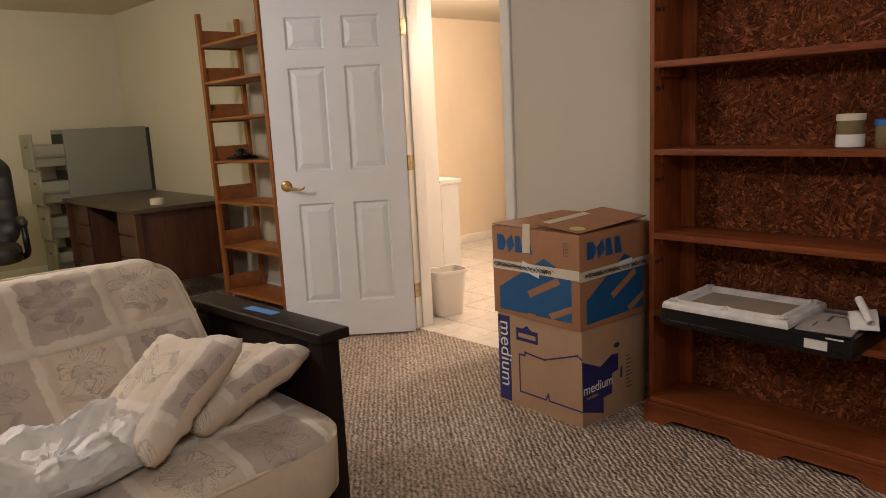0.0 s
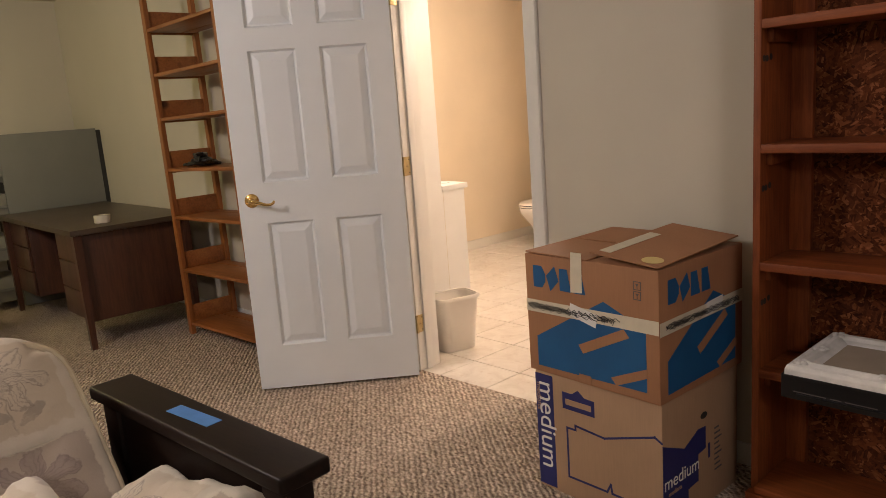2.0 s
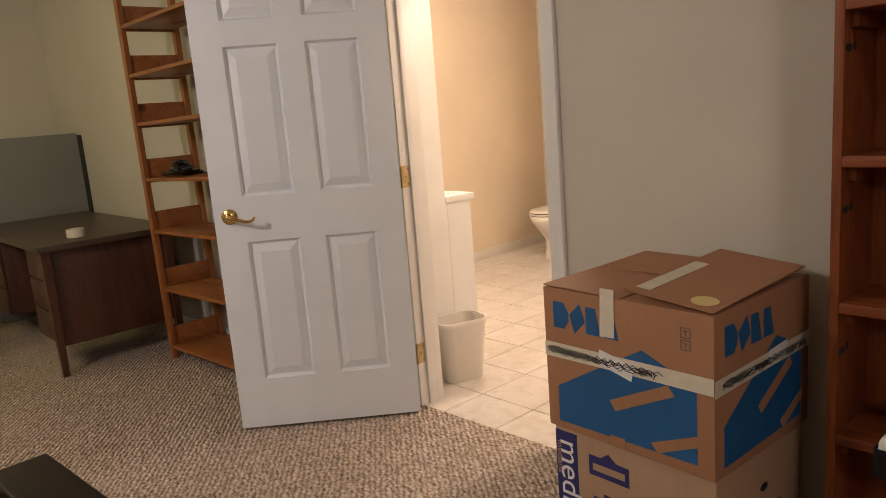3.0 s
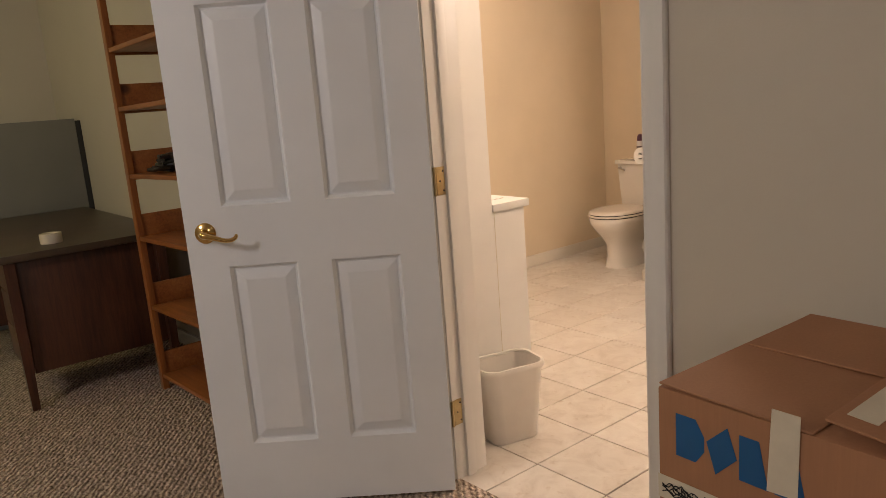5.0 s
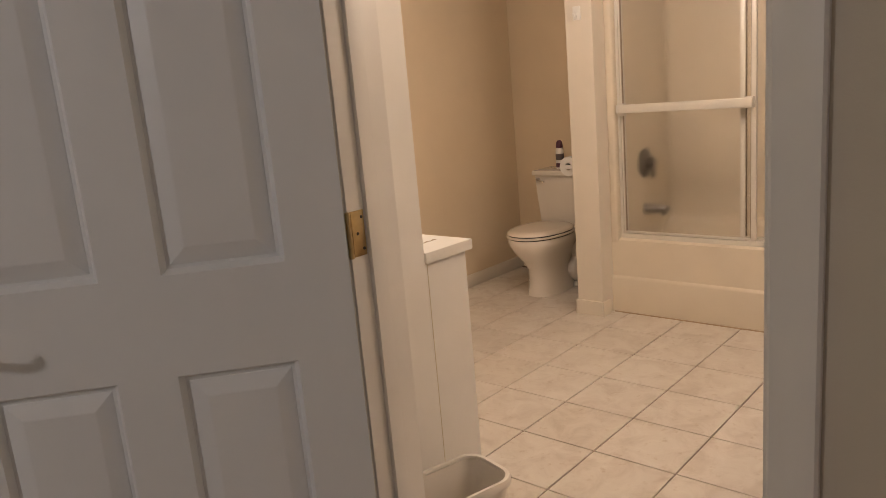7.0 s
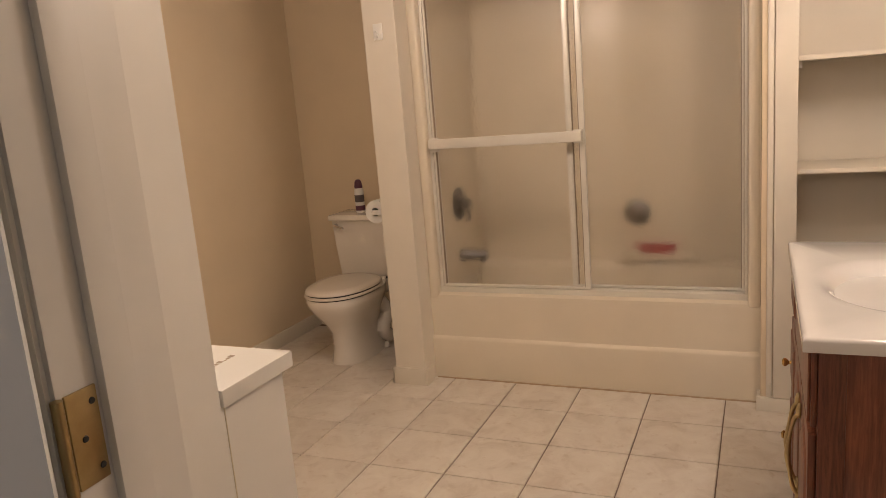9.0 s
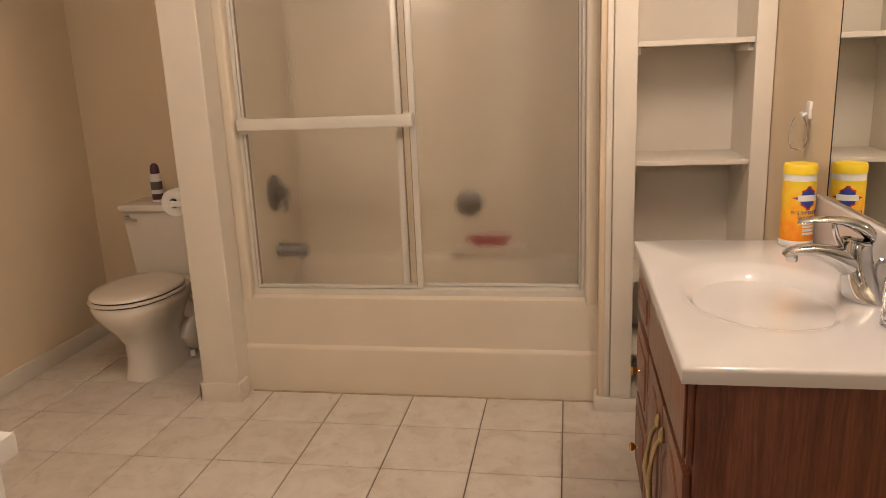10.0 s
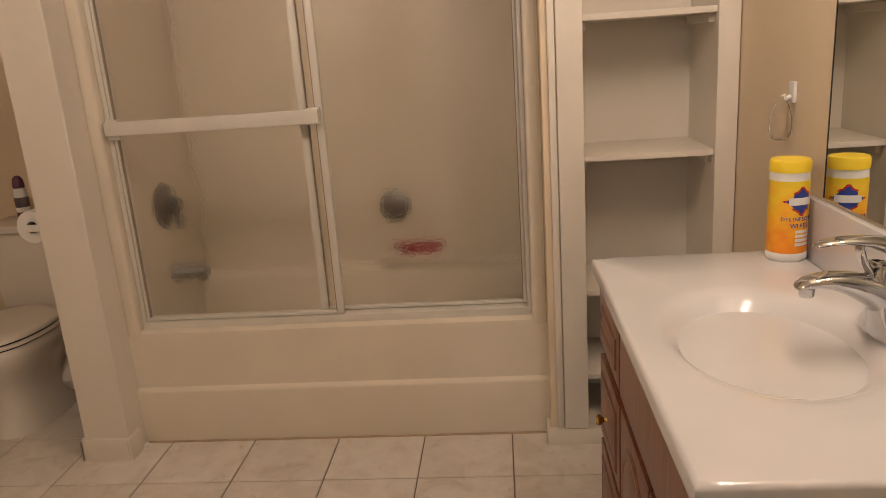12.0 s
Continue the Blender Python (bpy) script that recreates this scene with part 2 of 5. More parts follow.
    col = mixed(nt, op("MULTIPLY", core, op("MULTIPLY", worn, 0.22)), col, ink)
    col = mixed(nt, op("MULTIPLY", op("MULTIPLY", streak, petal), op("MULTIPLY", worn, 0.75)), col, ink)
    col = mixed(nt, op("MULTIPLY", op("MAXIMUM", stem, leaves), op("MULTIPLY", worn, 0.55)), col, ink)
    col = mixed(nt, op("MULTIPLY", op("MINIMUM", rim, 1.0), op("MULTIPLY", worn, 0.6)), col, ink)
    border = ramp(nt, op("MAXIMUM", op("ABSOLUTE", px), op("ABSOLUTE", py)), [(0.432, (0, 0, 0)), (0.448, (1, 1, 1))])
    col = mixed(nt, border, col, mixed(nt, nv.outputs["Fac"], (0.60, 0.54, 0.455), (0.76, 0.70, 0.61)))
    nt.links.new(col, b.inputs["Base Color"])
    b.inputs["Roughness"].default_value = 0.9
    b.inputs["Sheen Weight"].default_value = 0.15
    bumped(nt, b, noise_tex(nt, v, 240, 2), 0.2, 0.002)
    return m


def tile_material():
    m, nt, b = nodes_of("ceramic_tile")
    info = nt.nodes.new("ShaderNodeObjectInfo")
    v = nt.nodes.new("ShaderNodeNewGeometry").outputs["Position"]
    n = noise_tex(nt, v, 9, 6, 0.65, 0.8)
    c = ramp(nt, n, [(0.3, (0.58, 0.52, 0.46)), (0.5, (0.68, 0.63, 0.57)), (0.7, (0.74, 0.70, 0.64))])
    spots = ramp(nt, noise_tex(nt, v, 23, 4, 0.6), [(0.60, (1, 1, 1)), (0.74, (0.80, 0.73, 0.67))])
    c = mixed(nt, 0.8, c, spots, "MULTIPLY")
    c = mixed(nt, 1.0, c, ramp(nt, info.outputs["Random"], [(0, (0.93, 0.92, 0.91)), (1, (1, 1, 1))]), "MULTIPLY")
    nt.links.new(c, b.inputs["Base Color"])
    b.inputs["Roughness"].default_value = 0.28
    bumped(nt, b, n, 0.05, 0.003)
    return m


def glass_material(name, rough, ior=1.45, tint=(1, 1, 1), relief=0.0):
    m, nt, b = nodes_of(name)
    b.inputs["Base Color"].default_value = (*tint, 1)
    b.inputs["Transmission Weight"].default_value = 1.0
    b.inputs["Roughness"].default_value = rough
    b.inputs["IOR"].default_value = ior
    if relief:
        vo = nt.nodes.new("ShaderNodeTexVoronoi")
        vo.inputs["Scale"].default_value = 110
        nt.links.new(mapped(nt), vo.inputs["Vector"])
        bumped(nt, b, vo.outputs["Distance"], relief, 0.004)
    return m


def cardboard(name, c):
    m, nt, b = nodes_of(name)
    v = mapped(nt)
    flute = noise_tex(nt, mapped(nt, (60, 60, 4)), 3, 3)
    stain = noise_tex(nt, v, 5, 5)
    col = mixed(nt, 0.5, ramp(nt, stain, [(0.3, tuple(0.84 * x for x in c)), (0.7, tuple(1.1 * x for x in c))]), ramp(nt, flute, [(0.3, tuple(0.9 * x for x in c)), (0.7, tuple(1.06 * x for x in c))]))
    nt.links.new(col, b.inputs["Base Color"])
    b.inputs["Roughness"].default_value = 0.75
    bumped(nt, b, flute, 0.08, 0.002)
    return m


def label_material():
    """Printed label, orange at the foot and yellow at the top."""
    m, nt, b = nodes_of("orange_yellow_label")
    xyz = nt.nodes.new("ShaderNodeSeparateXYZ")
    v = mapped(nt)
    nt.links.new(v, xyz.inputs[0])
    mottle = maths(nt, "ADD", maths(nt, "MULTIPLY", xyz.outputs[2], 6.0), maths(nt, "MULTIPLY", maths(nt, "SUBTRACT", noise_tex(nt, v, 40, 3), 0.5), 0.9))
    nt.links.new(ramp(nt, mottle, [(0.15, (0.88, 0.27, 0.012)), (0.55, (0.92, 0.46, 0.02)), (0.95, (0.90, 0.62, 0.04))]), b.inputs["Base Color"])
    b.inputs["Roughness"].default_value = 0.35
    return m


M_WALL = plain("cream_wall_paint", (0.565, 0.525, 0.44), 0.7, 0.035, 1.5, 0.10, 160)
M_BWALL = plain("bathroom_wall_paint", (0.725, 0.605, 0.44), 0.6, 0.04, 2.0, 0.10, 160)
M_CEIL = plain("ceiling_paint", (0.66, 0.60, 0.48), 0.85, 0.03, 2.0, 0.12, 120)
M_WHITE = plain("white_trim_paint", (0.76, 0.75, 0.72), 0.38, 0.03, 5.0, 0.04, 60)
M_CREAM = plain("cream_white_enamel", (0.72, 0.67, 0.585), 0.42, 0.04, 4.0, 0.05, 60)
M_DOOR = plain("white_door_paint", (0.765, 0.81, 0.845), 0.42, 0.03, 3.0, 0.05, 140)
M_CARPET = carpet_material()
M_GROUT = plain("tile_grout", (0.22, 0.17, 0.135), 0.9, 0.2, 12, 0.2, 150)
M_TILE = tile_material()
M_CASE = wood("orange_stained_pine", (0.095, 0.020, 0.006), (0.205, 0.050, 0.0135), (0.30, 0.086, 0.024), 0.52, "z", 1.0, 0.0)
M_CASE_H = wood("orange_stained_pine_board", (0.095, 0.020, 0.006), (0.205, 0.050, 0.0135), (0.30, 0.086, 0.024), 0.52, "y", 1.0, 0.0)
M_LADDER = wood("amber_pine_post", (0.20, 0.060, 0.015), (0.31, 0.105, 0.025), (0.40, 0.150, 0.040), 0.45, "z")
M_LADDER_H = wood("amber_pine_board", (0.20, 0.060, 0.015), (0.31, 0.105, 0.025), (0.40, 0.150, 0.040), 0.45, "y")
M_OSB = osb_material()
M_ESPRESSO = wood("espresso_wood", (0.006, 0.004, 0.003), (0.011, 0.006, 0.0045), (0.020, 0.010, 0.007), 0.5, "y", 1.0, 0.05, False)
for pine in (M_CASE, M_CASE_H):
    pine.node_tree.nodes["Principled BSDF"].inputs["Specular IOR Level"].default_value = 0.28
M_ESPRESSO.node_tree.nodes["Principled BSDF"].inputs["Specular IOR Level"].default_value = 0.18
M_DESK = wood("walnut_veneer", (0.030, 0.010, 0.006), (0.068, 0.024, 0.013), (0.105, 0.039, 0.020), 0.4, "z", 1.0, 0.1, False)
M_DESKTOP = plain("dark_desk_laminate", (0.062, 0.042, 0.026), 0.34, 0.18, 8, 0.04, 90)
M_CHERRY = wood("cherry_oak", (0.078, 0.021, 0.011), (0.175, 0.052, 0.025), (0.26, 0.090, 0.043), 0.4, "z", 2.2, 0.2, False, True)
M_FLORAL = floral_material()
M_CREAMPIPE = plain("cream_piping", (0.62, 0.54, 0.40), 0.9, 0.08, 30, 0.1, 200)
M_BAG = plain("white_plastic_film", (0.62, 0.615, 0.60), 0.5, 0.06, 14, 0.4, 45)
M_BROWNBOX = cardboard("orange_brown_cardboard", (0.37, 0.18, 0.09))
M_TANBOX = cardboard("tan_cardboard", (0.42, 0.27, 0.165))
M_BLUEINK = plain("blue_print", (0.008, 0.095, 0.255), 0.6, 0.10, 8)
M_NAVYINK = plain("navy_print", (0.018, 0.022, 0.13), 0.6, 0.10, 8)
M_GREYINK = plain("grey_print", (0.12, 0.10, 0.10), 0.7, 0.10, 8)
M_TAPE = plain("masking_tape", (0.66, 0.60, 0.47), 0.6, 0.06, 20, 0.1, 80)
M_BLUETAPE = plain("blue_painters_tape", (0.07, 0.22, 0.55), 0.6, 0.08, 30, 0.1, 100)
M_INK = plain("black_marker", (0.012, 0.012, 0.014), 0.6, 0.1)
M_CAULK = plain("aged_caulk", (0.46, 0.35, 0.24), 0.7, 0.15, 20)
M_BORDER = plain("beige_border_cloth", (0.60, 0.50, 0.375), 0.9, 0.06, 20, 0.15, 220)
M_STICKER = plain("yellow_sticker", (0.68, 0.55, 0.22), 0.5, 0.05)
M_GREYSTEEL = plain("grey_enamelled_steel", (0.20, 0.20, 0.18), 0.45, 0.05, 3, 0.05, 90)
M_PALESTEEL = plain("pale_enamelled_steel", (0.27, 0.26, 0.22), 0.45, 0.05, 3, 0.05, 90)
# near-black: dark metal and screws, and shade drawn as solid strips
M_DARK = plain("dark_interior", (0.02, 0.02, 0.02), 0.7, 0.1)
M_BLACK = plain("black_plastic", (0.004, 0.004, 0.005), 0.38, 0.1, 20)
M_LEATHER = plain("black_leather", (0.016, 0.015, 0.014), 0.42, 0.15, 20, 0.25, 120)
M_BRASS = plain("polished_brass", (0.74, 0.51, 0.20), 0.16, 0.05, 20, 0.0, 80, 1.0)
M_DULLBRASS = plain("dull_brass", (0.50, 0.40, 0.22), 0.35, 0.12, 40, 0.0, 80, 1.0)
M_CHROME = plain("chrome", (0.62, 0.62, 0.63), 0.06, 0.02, 20, 0.0, 80, 1.0)
M_NICKEL = plain("brushed_nickel", (0.27, 0.26, 0.25), 0.4, 0.05, 20, 0.0, 80, 1.0)
M_ALU = plain("pale_aluminium_trim", (0.70, 0.67, 0.61), 0.32, 0.04, 10, 0.0, 80, 0.15)
M_PORCELAIN = plain("white_porcelain", (0.76, 0.72, 0.66), 0.12, 0.02, 4, 0.0, 80, 0.0, 0.4)
M_SEAT = plain("toilet_seat_plastic", (0.74, 0.68, 0.60), 0.25, 0.02, 4)
M_TUB = plain("almond_fibreglass", (0.70, 0.63, 0.515), 0.30, 0.03, 3, 0.0, 80, 0.0, 0.1)
M_COUNTER = plain("cultured_marble", (0.64, 0.63, 0.63), 0.14, 0.03, 5, 0.0, 80, 0.0, 0.4)
M_FROST = glass_material("obscure_glass", 0.2, 1.2, (0.98, 0.96, 0.92), 0.3)
M_CLEAR = glass_material("clear_glass", 0.0, 1.2)
M_BIN = plain("cream_plastic", (0.78, 0.74, 0.68), 0.4, 0.04, 6, 0.03, 60)
M_YELLOW = plain("yellow_plastic", (0.85, 0.62, 0.03), 0.35, 0.04, 10)
M_ORANGE = label_material()
M_RED = plain("red_label", (0.55, 0.02, 0.02), 0.4, 0.05)
M_LBLUE = plain("blue_label", (0.02, 0.05, 0.30), 0.4, 0.05)
M_PAPER = plain("white_paper", (0.78, 0.77, 0.74), 0.8, 0.04, 20, 0.1, 100)
M_GREYPAPER = plain("grey_printed_paper", (0.40, 0.37, 0.34), 0.75, 0.12, 18, 0.05, 100)
M_PURPLE = plain("purple_cap", (0.10, 0.03, 0.06), 0.4, 0.05)
M_WHITEWASH = plain("whitewashed_frame", (0.72, 0.71, 0.69), 0.5, 0.16, 16, 0.2, 60)
M_LINEN = plain("grey_linen_panel", (0.33, 0.27, 0.21), 0.8, 0.08, 10, 0.1, 300)
M_MIRROR = plain("mirror_silver", (0.86, 0.88, 0.86), 0.01, 0.0, 3, 0.0, 80, 1.0)
M_JAR = plain("olive_jar", (0.20, 0.15, 0.07), 0.4, 0.06)
M_BLUELID = plain("blue_lid", (0.03, 0.13, 0.42), 0.4, 0.05)
M_PINK = plain("red_razor_plastic", (0.36, 0.05, 0.06), 0.4, 0.05)

# Mesh helpers
ID = Matrix.Identity(4)


def addbox(bm, x0, x1, y0, y1, z0, z1, bevel=0.0, seg=2, m=ID):
    mat = m @ Matrix.Translation(((x0 + x1) / 2, (y0 + y1) / 2, (z0 + z1) / 2)) @ Matrix.Diagonal((abs(x1 - x0), abs(y1 - y0), abs(z1 - z0), 1))
    vs = bmesh.ops.create_cube(bm, size=1.0, matrix=mat)["verts"]
    if bevel > 0:
        es = list({e for v in vs for e in v.link_edges})
        bmesh.ops.bevel(bm, geom=es, offset=bevel, segments=seg, affect="EDGES", profile=0.6, clamp_overlap=True)
    return bm


def box(x0, x1, y0, y1, z0, z1, bevel=0.0, seg=2, m=ID):
    return addbox(bmesh.new(), x0, x1, y0, y1, z0, z1, bevel, seg, m)


def lathe(profile, m=ID, seg=32, bm=None, sx=1.0, sy=1.0):
    """A body of revolution about z from (radius, height) pairs; closed where the radius is 0."""
    bm = bm or bmesh.new()
    rings = []
    for r, z in profile:
        if r < 1e-6:
            rings.append([bm.verts.new(m @ Vector((0, 0, z)))])
        else:
            rings.append([bm.verts.new(m @ Vector((sx * r * math.cos(2 * math.pi * i / seg), sy * r * math.sin(2 * math.pi * i / seg), z))) for i in range(seg)])
    for a, b in zip(rings, rings[1:]):
        for i in range(seg):
            j = (i + 1) % seg
            if len(a) == 1 and len(b) > 1:
                bm.faces.new((a[0], b[i], b[j]))
            elif len(b) == 1 and len(a) > 1:
                bm.faces.new((a[i], a[j], b[0]))
            elif len(a) > 1:
                bm.faces.new((a[i], a[j], b[j], b[i]))
    return bm


def loft(rings, cap=True, bm=None):
    """Skin over closed rings of points, all of one length."""
    bm = bm or bmesh.new()
    vs = [[bm.verts.new(p) for p in r] for r in rings]
    n = len(vs[0])
    for a, b in zip(vs, vs[1:]):
        for i in range(n):
            bm.faces.new((a[i], a[(i + 1) % n], b[(i + 1) % n], b[i]))
    if cap:
        bm.faces.new(list(reversed(vs[0])))
        bm.faces.new(vs[-1])
    return bm


def tube(points, radii, seg=12, bm=None, cap=True):
    """A round tube along points; radii is one number or one for each point."""
    pts = [Vector(p) for p in points]
    rs = radii if isinstance(radii, (list, tuple)) else [radii] * len(pts)
    if 4 <= len(pts) <= 12:
        # finer run of points through the given ones, and rounded ends
        rs = list(rs)
        fine, fr = [], []
        for i in range(len(pts) - 1):
            p0, p1, p2, p3 = pts[max(i - 1, 0)], pts[i], pts[i + 1], pts[min(i + 2, len(pts) - 1)]
            for k in range(4):
                t = k / 4
                fine.append(0.5 * (2 * p1 + (p2 - p0) * t + (2 * p0 - 5 * p1 + 4 * p2 - p3) * t * t + (3 * p1 - p0 - 3 * p2 + p3) * t ** 3))
                fr.append(rs[i] + (rs[i + 1] - rs[i]) * t)
        d = (pts[-1] - pts[-2]).normalized()
        for s, k in ((0.0, 1.0), (0.35, 0.85), (0.6, 0.5), (0.7, 0.15)):
            fine.append(pts[-1] + d * s * rs[-1])
            fr.append(rs[-1] * k)
        pts, rs = fine, fr
    rings, up = [], Vector((0.13, 0.27, 0.95))
    for i, p in enumerate(pts):
        d = (pts[min(i + 1, len(pts) - 1)] - pts[max(i - 1, 0)]).normalized()
        a = d.cross(up)
        if a.length < 0.05:
            a = d.cross(Vector((1, 0, 0)))
        a.normalize()
        b = d.cross(a)
        up = a.cross(d) * 1.0
        rings.append([p + rs[i] * (math.cos(2 * math.pi * k / seg) * a + math.sin(2 * math.pi * k / seg) * b) for k in range(seg)])
    return loft(rings, cap, bm)


def prism(poly, d0, d1, m=ID, bm=None):
    """A flat polygon in local x, y pulled from z d0 to d1."""
    bm = bm or bmesh.new()
    lo = [bm.verts.new(m @ Vector((x, y, d0))) for x, y in poly]
    hi = [bm.verts.new(m @ Vector((x, y, d1))) for x, y in poly]
    n = len(poly)
    bm.faces.new(list(reversed(lo)))
    bm.faces.new(hi)
    for i in range(n):
        bm.faces.new((lo[i], lo[(i + 1) % n], hi[(i + 1) % n], hi[i]))
    return bm


def finish(bm, name, material, smooth=True, angle=38):
    bmesh.ops.recalc_face_normals(bm, faces=bm.faces)
    me = bpy.data.meshes.new(name)
    bm.to_mesh(me)
    bm.free()
    me.materials.append(material)
    if smooth:
        me.shade_smooth()
        me.set_sharp_from_angle(angle=radians(angle))
    return me


def part(name, bm, material, parent, label="", smooth=True, angle=38):
    ob = new(name, finish(bm, name, material, smooth, angle))
    ob.parent = parent
    return tagged(ob, label)


def thing(name, label, category, m=ID, group=""):
    ob = new(name)
    ob.empty_display_size = 0.1
    ob.matrix_basis = m
    return tagged(ob, label, category, group)


def solo(name, bm, material, label, category, m=ID, group="", angle=38):
    ob = new(name, finish(bm, name, material, True, angle))
    ob.matrix_basis = m
    return tagged(ob, label, category, group)


def structure(name, bm, material, label, category, m=ID, smooth=False):
    ob = new(name, finish(bm, name, material, smooth))
    ob.matrix_basis = m
    return tagged(ob, label, category, "", "structure")


def lettering(name, text, size, material, parent, m, label=""):
    cu = bpy.data.curves.new(name, "FONT")
    cu.body, cu.size, cu.extrude, cu.align_x, cu.align_y = text, size, 0.0004, "CENTER", "CENTER"
    tmp = new(name, cu)
    me = bpy.data.meshes.new_from_object(tmp.evaluated_get(bpy.context.evaluated_depsgraph_get()))
    bpy.data.objects.remove(tmp)
    bpy.data.curves.remove(cu)
    me.materials.clear()
    me.materials.append(material)
    ob = new(name, me)
    ob.parent = parent
    ob.matrix_basis = m
    return tagged(ob, label)


# The large structure. The wall with the doorway stands 1.9 degrees off the bathroom's square.
CEIL, BCEIL = 2.46, 2.26               # main room and bathroom
WALL = pose(4.335, 5.0, 0, 0, 0, 1.9)      # local: x through the wall, y along it
TH = 0.135                                 # its thickness
OP0, OP1, OPH = -0.59, 0.188, 2.06         # the clear opening
carpet = structure("floor", prism([(-2.2, -2.6), (4.592, -2.6), (4.188, 9.7), (-2.2, 9.7)], -0.1, 0.004), M_CARPET, "beige and brown flecked berber loop carpet", "carpet")
structure("ceiling", box(-2.3, 4.6, -2.7, 9.8, CEIL, CEIL + 0.1), M_CEIL, "cream painted ceiling", "ceiling")
structure("ceiling_bathroom", box(4.475, 8.1, 3.8, 7.5, BCEIL, BCEIL + 0.08), M_CEIL, "cream painted bathroom ceiling", "ceiling")

bm = box(0, TH, -7.8, OP0 - 0.02, 0, CEIL)
addbox(bm, 0, TH, OP1 + 0.02, 4.75, 0, CEIL)
addbox(bm, 0, TH, OP0 - 0.02, OP1 + 0.02, OPH + 0.02, CEIL)
wall_east = structure("wall_east", bm, M_WALL, "cream painted wall with a doorway", "wall", WALL)
structure("wall_north", box(-2.3, 4.45, 9.5, 9.62, 0, CEIL), M_WALL, "cream painted far wall", "wall")
structure("wall_west", box(-2.3, -2.2, -2.6, 9.5, 0, CEIL), M_WALL, "cream painted wall", "wall")
structure("wall_south", box(-2.3, 4.75, -2.72, -2.6, 0, CEIL), M_WALL, "cream painted wall", "wall")


def baseboard_run(name, x0, x1, y0, y1, h, material=M_WHITE, m=ID):
    return structure(name, box(x0, x1, y0, y1, 0, h, 0.004), material, "painted baseboard along the wall", "baseboard", m, True)


baseboard_run("baseboard", -2.2, 4.2, 9.486, 9.5, 0.085)
baseboard_run("baseboard", -0.014, 0.0, 0.30, 4.45, 0.085, M_WHITE, WALL)
baseboard_run("baseboard", -0.014, 0.0, -7.5, OP0 - 0.08, 0.085, M_WHITE, WALL)

# Door lining, stops and casings
frame_1 = new("door_frame")
frame_1.matrix_basis = WALL
tagged(frame_1, "white painted door frame with moulded casing", "door frame", "", "structure")
for y0, y1 in ((OP0 - 0.02, OP0), (OP1, OP1 + 0.02)):
    part("jamb", box(-0.004, TH + 0.004, y0, y1, 0, OPH, 0.002), M_WHITE, frame_1)
part("head_jamb", box(-0.004, TH + 0.004, OP0 - 0.02, OP1 + 0.02, OPH, OPH + 0.02, 0.002), M_WHITE, frame_1)
for y0, y1 in ((OP0, OP0 + 0.011), (OP1 - 0.011, OP1)):
    part("door_stop", box(0.042, 0.08, y0, y1, 0, OPH, 0.002), M_WHITE, frame_1)


def casing_strip(x_face, out, y_in, y_out, z1):
    """A moulded casing: thin at the opening, thick at its outer edge."""
    s = 1 if y_out > y_in else -1
    w = abs(y_out - y_in)
    prof = [(0, 0), (0, 0.009), (0.004, 0.012), (0.30 * w, 0.010), (0.45 * w, 0.014), (0.72 * w, 0.017), (0.94 * w, 0.017), (w, 0.012), (w, 0)]
    rings = []
    for z in (0, z1):
        rings.append([(x_face + out * d, y_in + s * u, z) for u, d in prof])
    return loft(rings)


part("casing", casing_strip(0.0, -1, OP0 - 0.006, OP0 - 0.072, OPH + 0.05), M_WHITE, frame_1)
part("casing", casing_strip(0.0, -1, OP1 + 0.006, OP1 + 0.072, OPH + 0.05), M_WHITE, frame_1)
part("casing", casing_strip(TH, 1, OP0 - 0.006, OP0 - 0.072, OPH + 0.05), M_WHITE, frame_1)
part("casing", casing_strip(TH, 1, OP1 + 0.006, OP1 + 0.072, OPH + 0.05), M_WHITE, frame_1)
part("head_casing", box(-0.016, 0, OP0 - 0.072, OP1 + 0.072, OPH + 0.05, OPH + 0.115, 0.003), M_WHITE, frame_1)
part("head_casing", box(TH, TH + 0.016, OP0 - 0.072, OP1 + 0.072, OPH + 0.05, OPH + 0.115, 0.003), M_WHITE, frame_1)
part("strike_plate", box(0.008, 0.034, OP0 - 0.002, OP0 + 0.0015, 0.90, 0.98, 0.0006), M_DARK, frame_1, "dark metal strike plate")

# The door leaf, swung wide open into the room. Local: x along the leaf from the hinge, y through it, z up.
DOOR = Matrix.Translation((4.262, 5.125, 0)) @ pose(0, 0, 0, 0, 0, math.degrees(math.atan2(0.505, -0.608)))
DW = 0.787
door_1 = new("door_1")
door_1.matrix_basis = DOOR
tagged(door_1, "white six-panel door standing open on the carpet", "door", "", "structure")


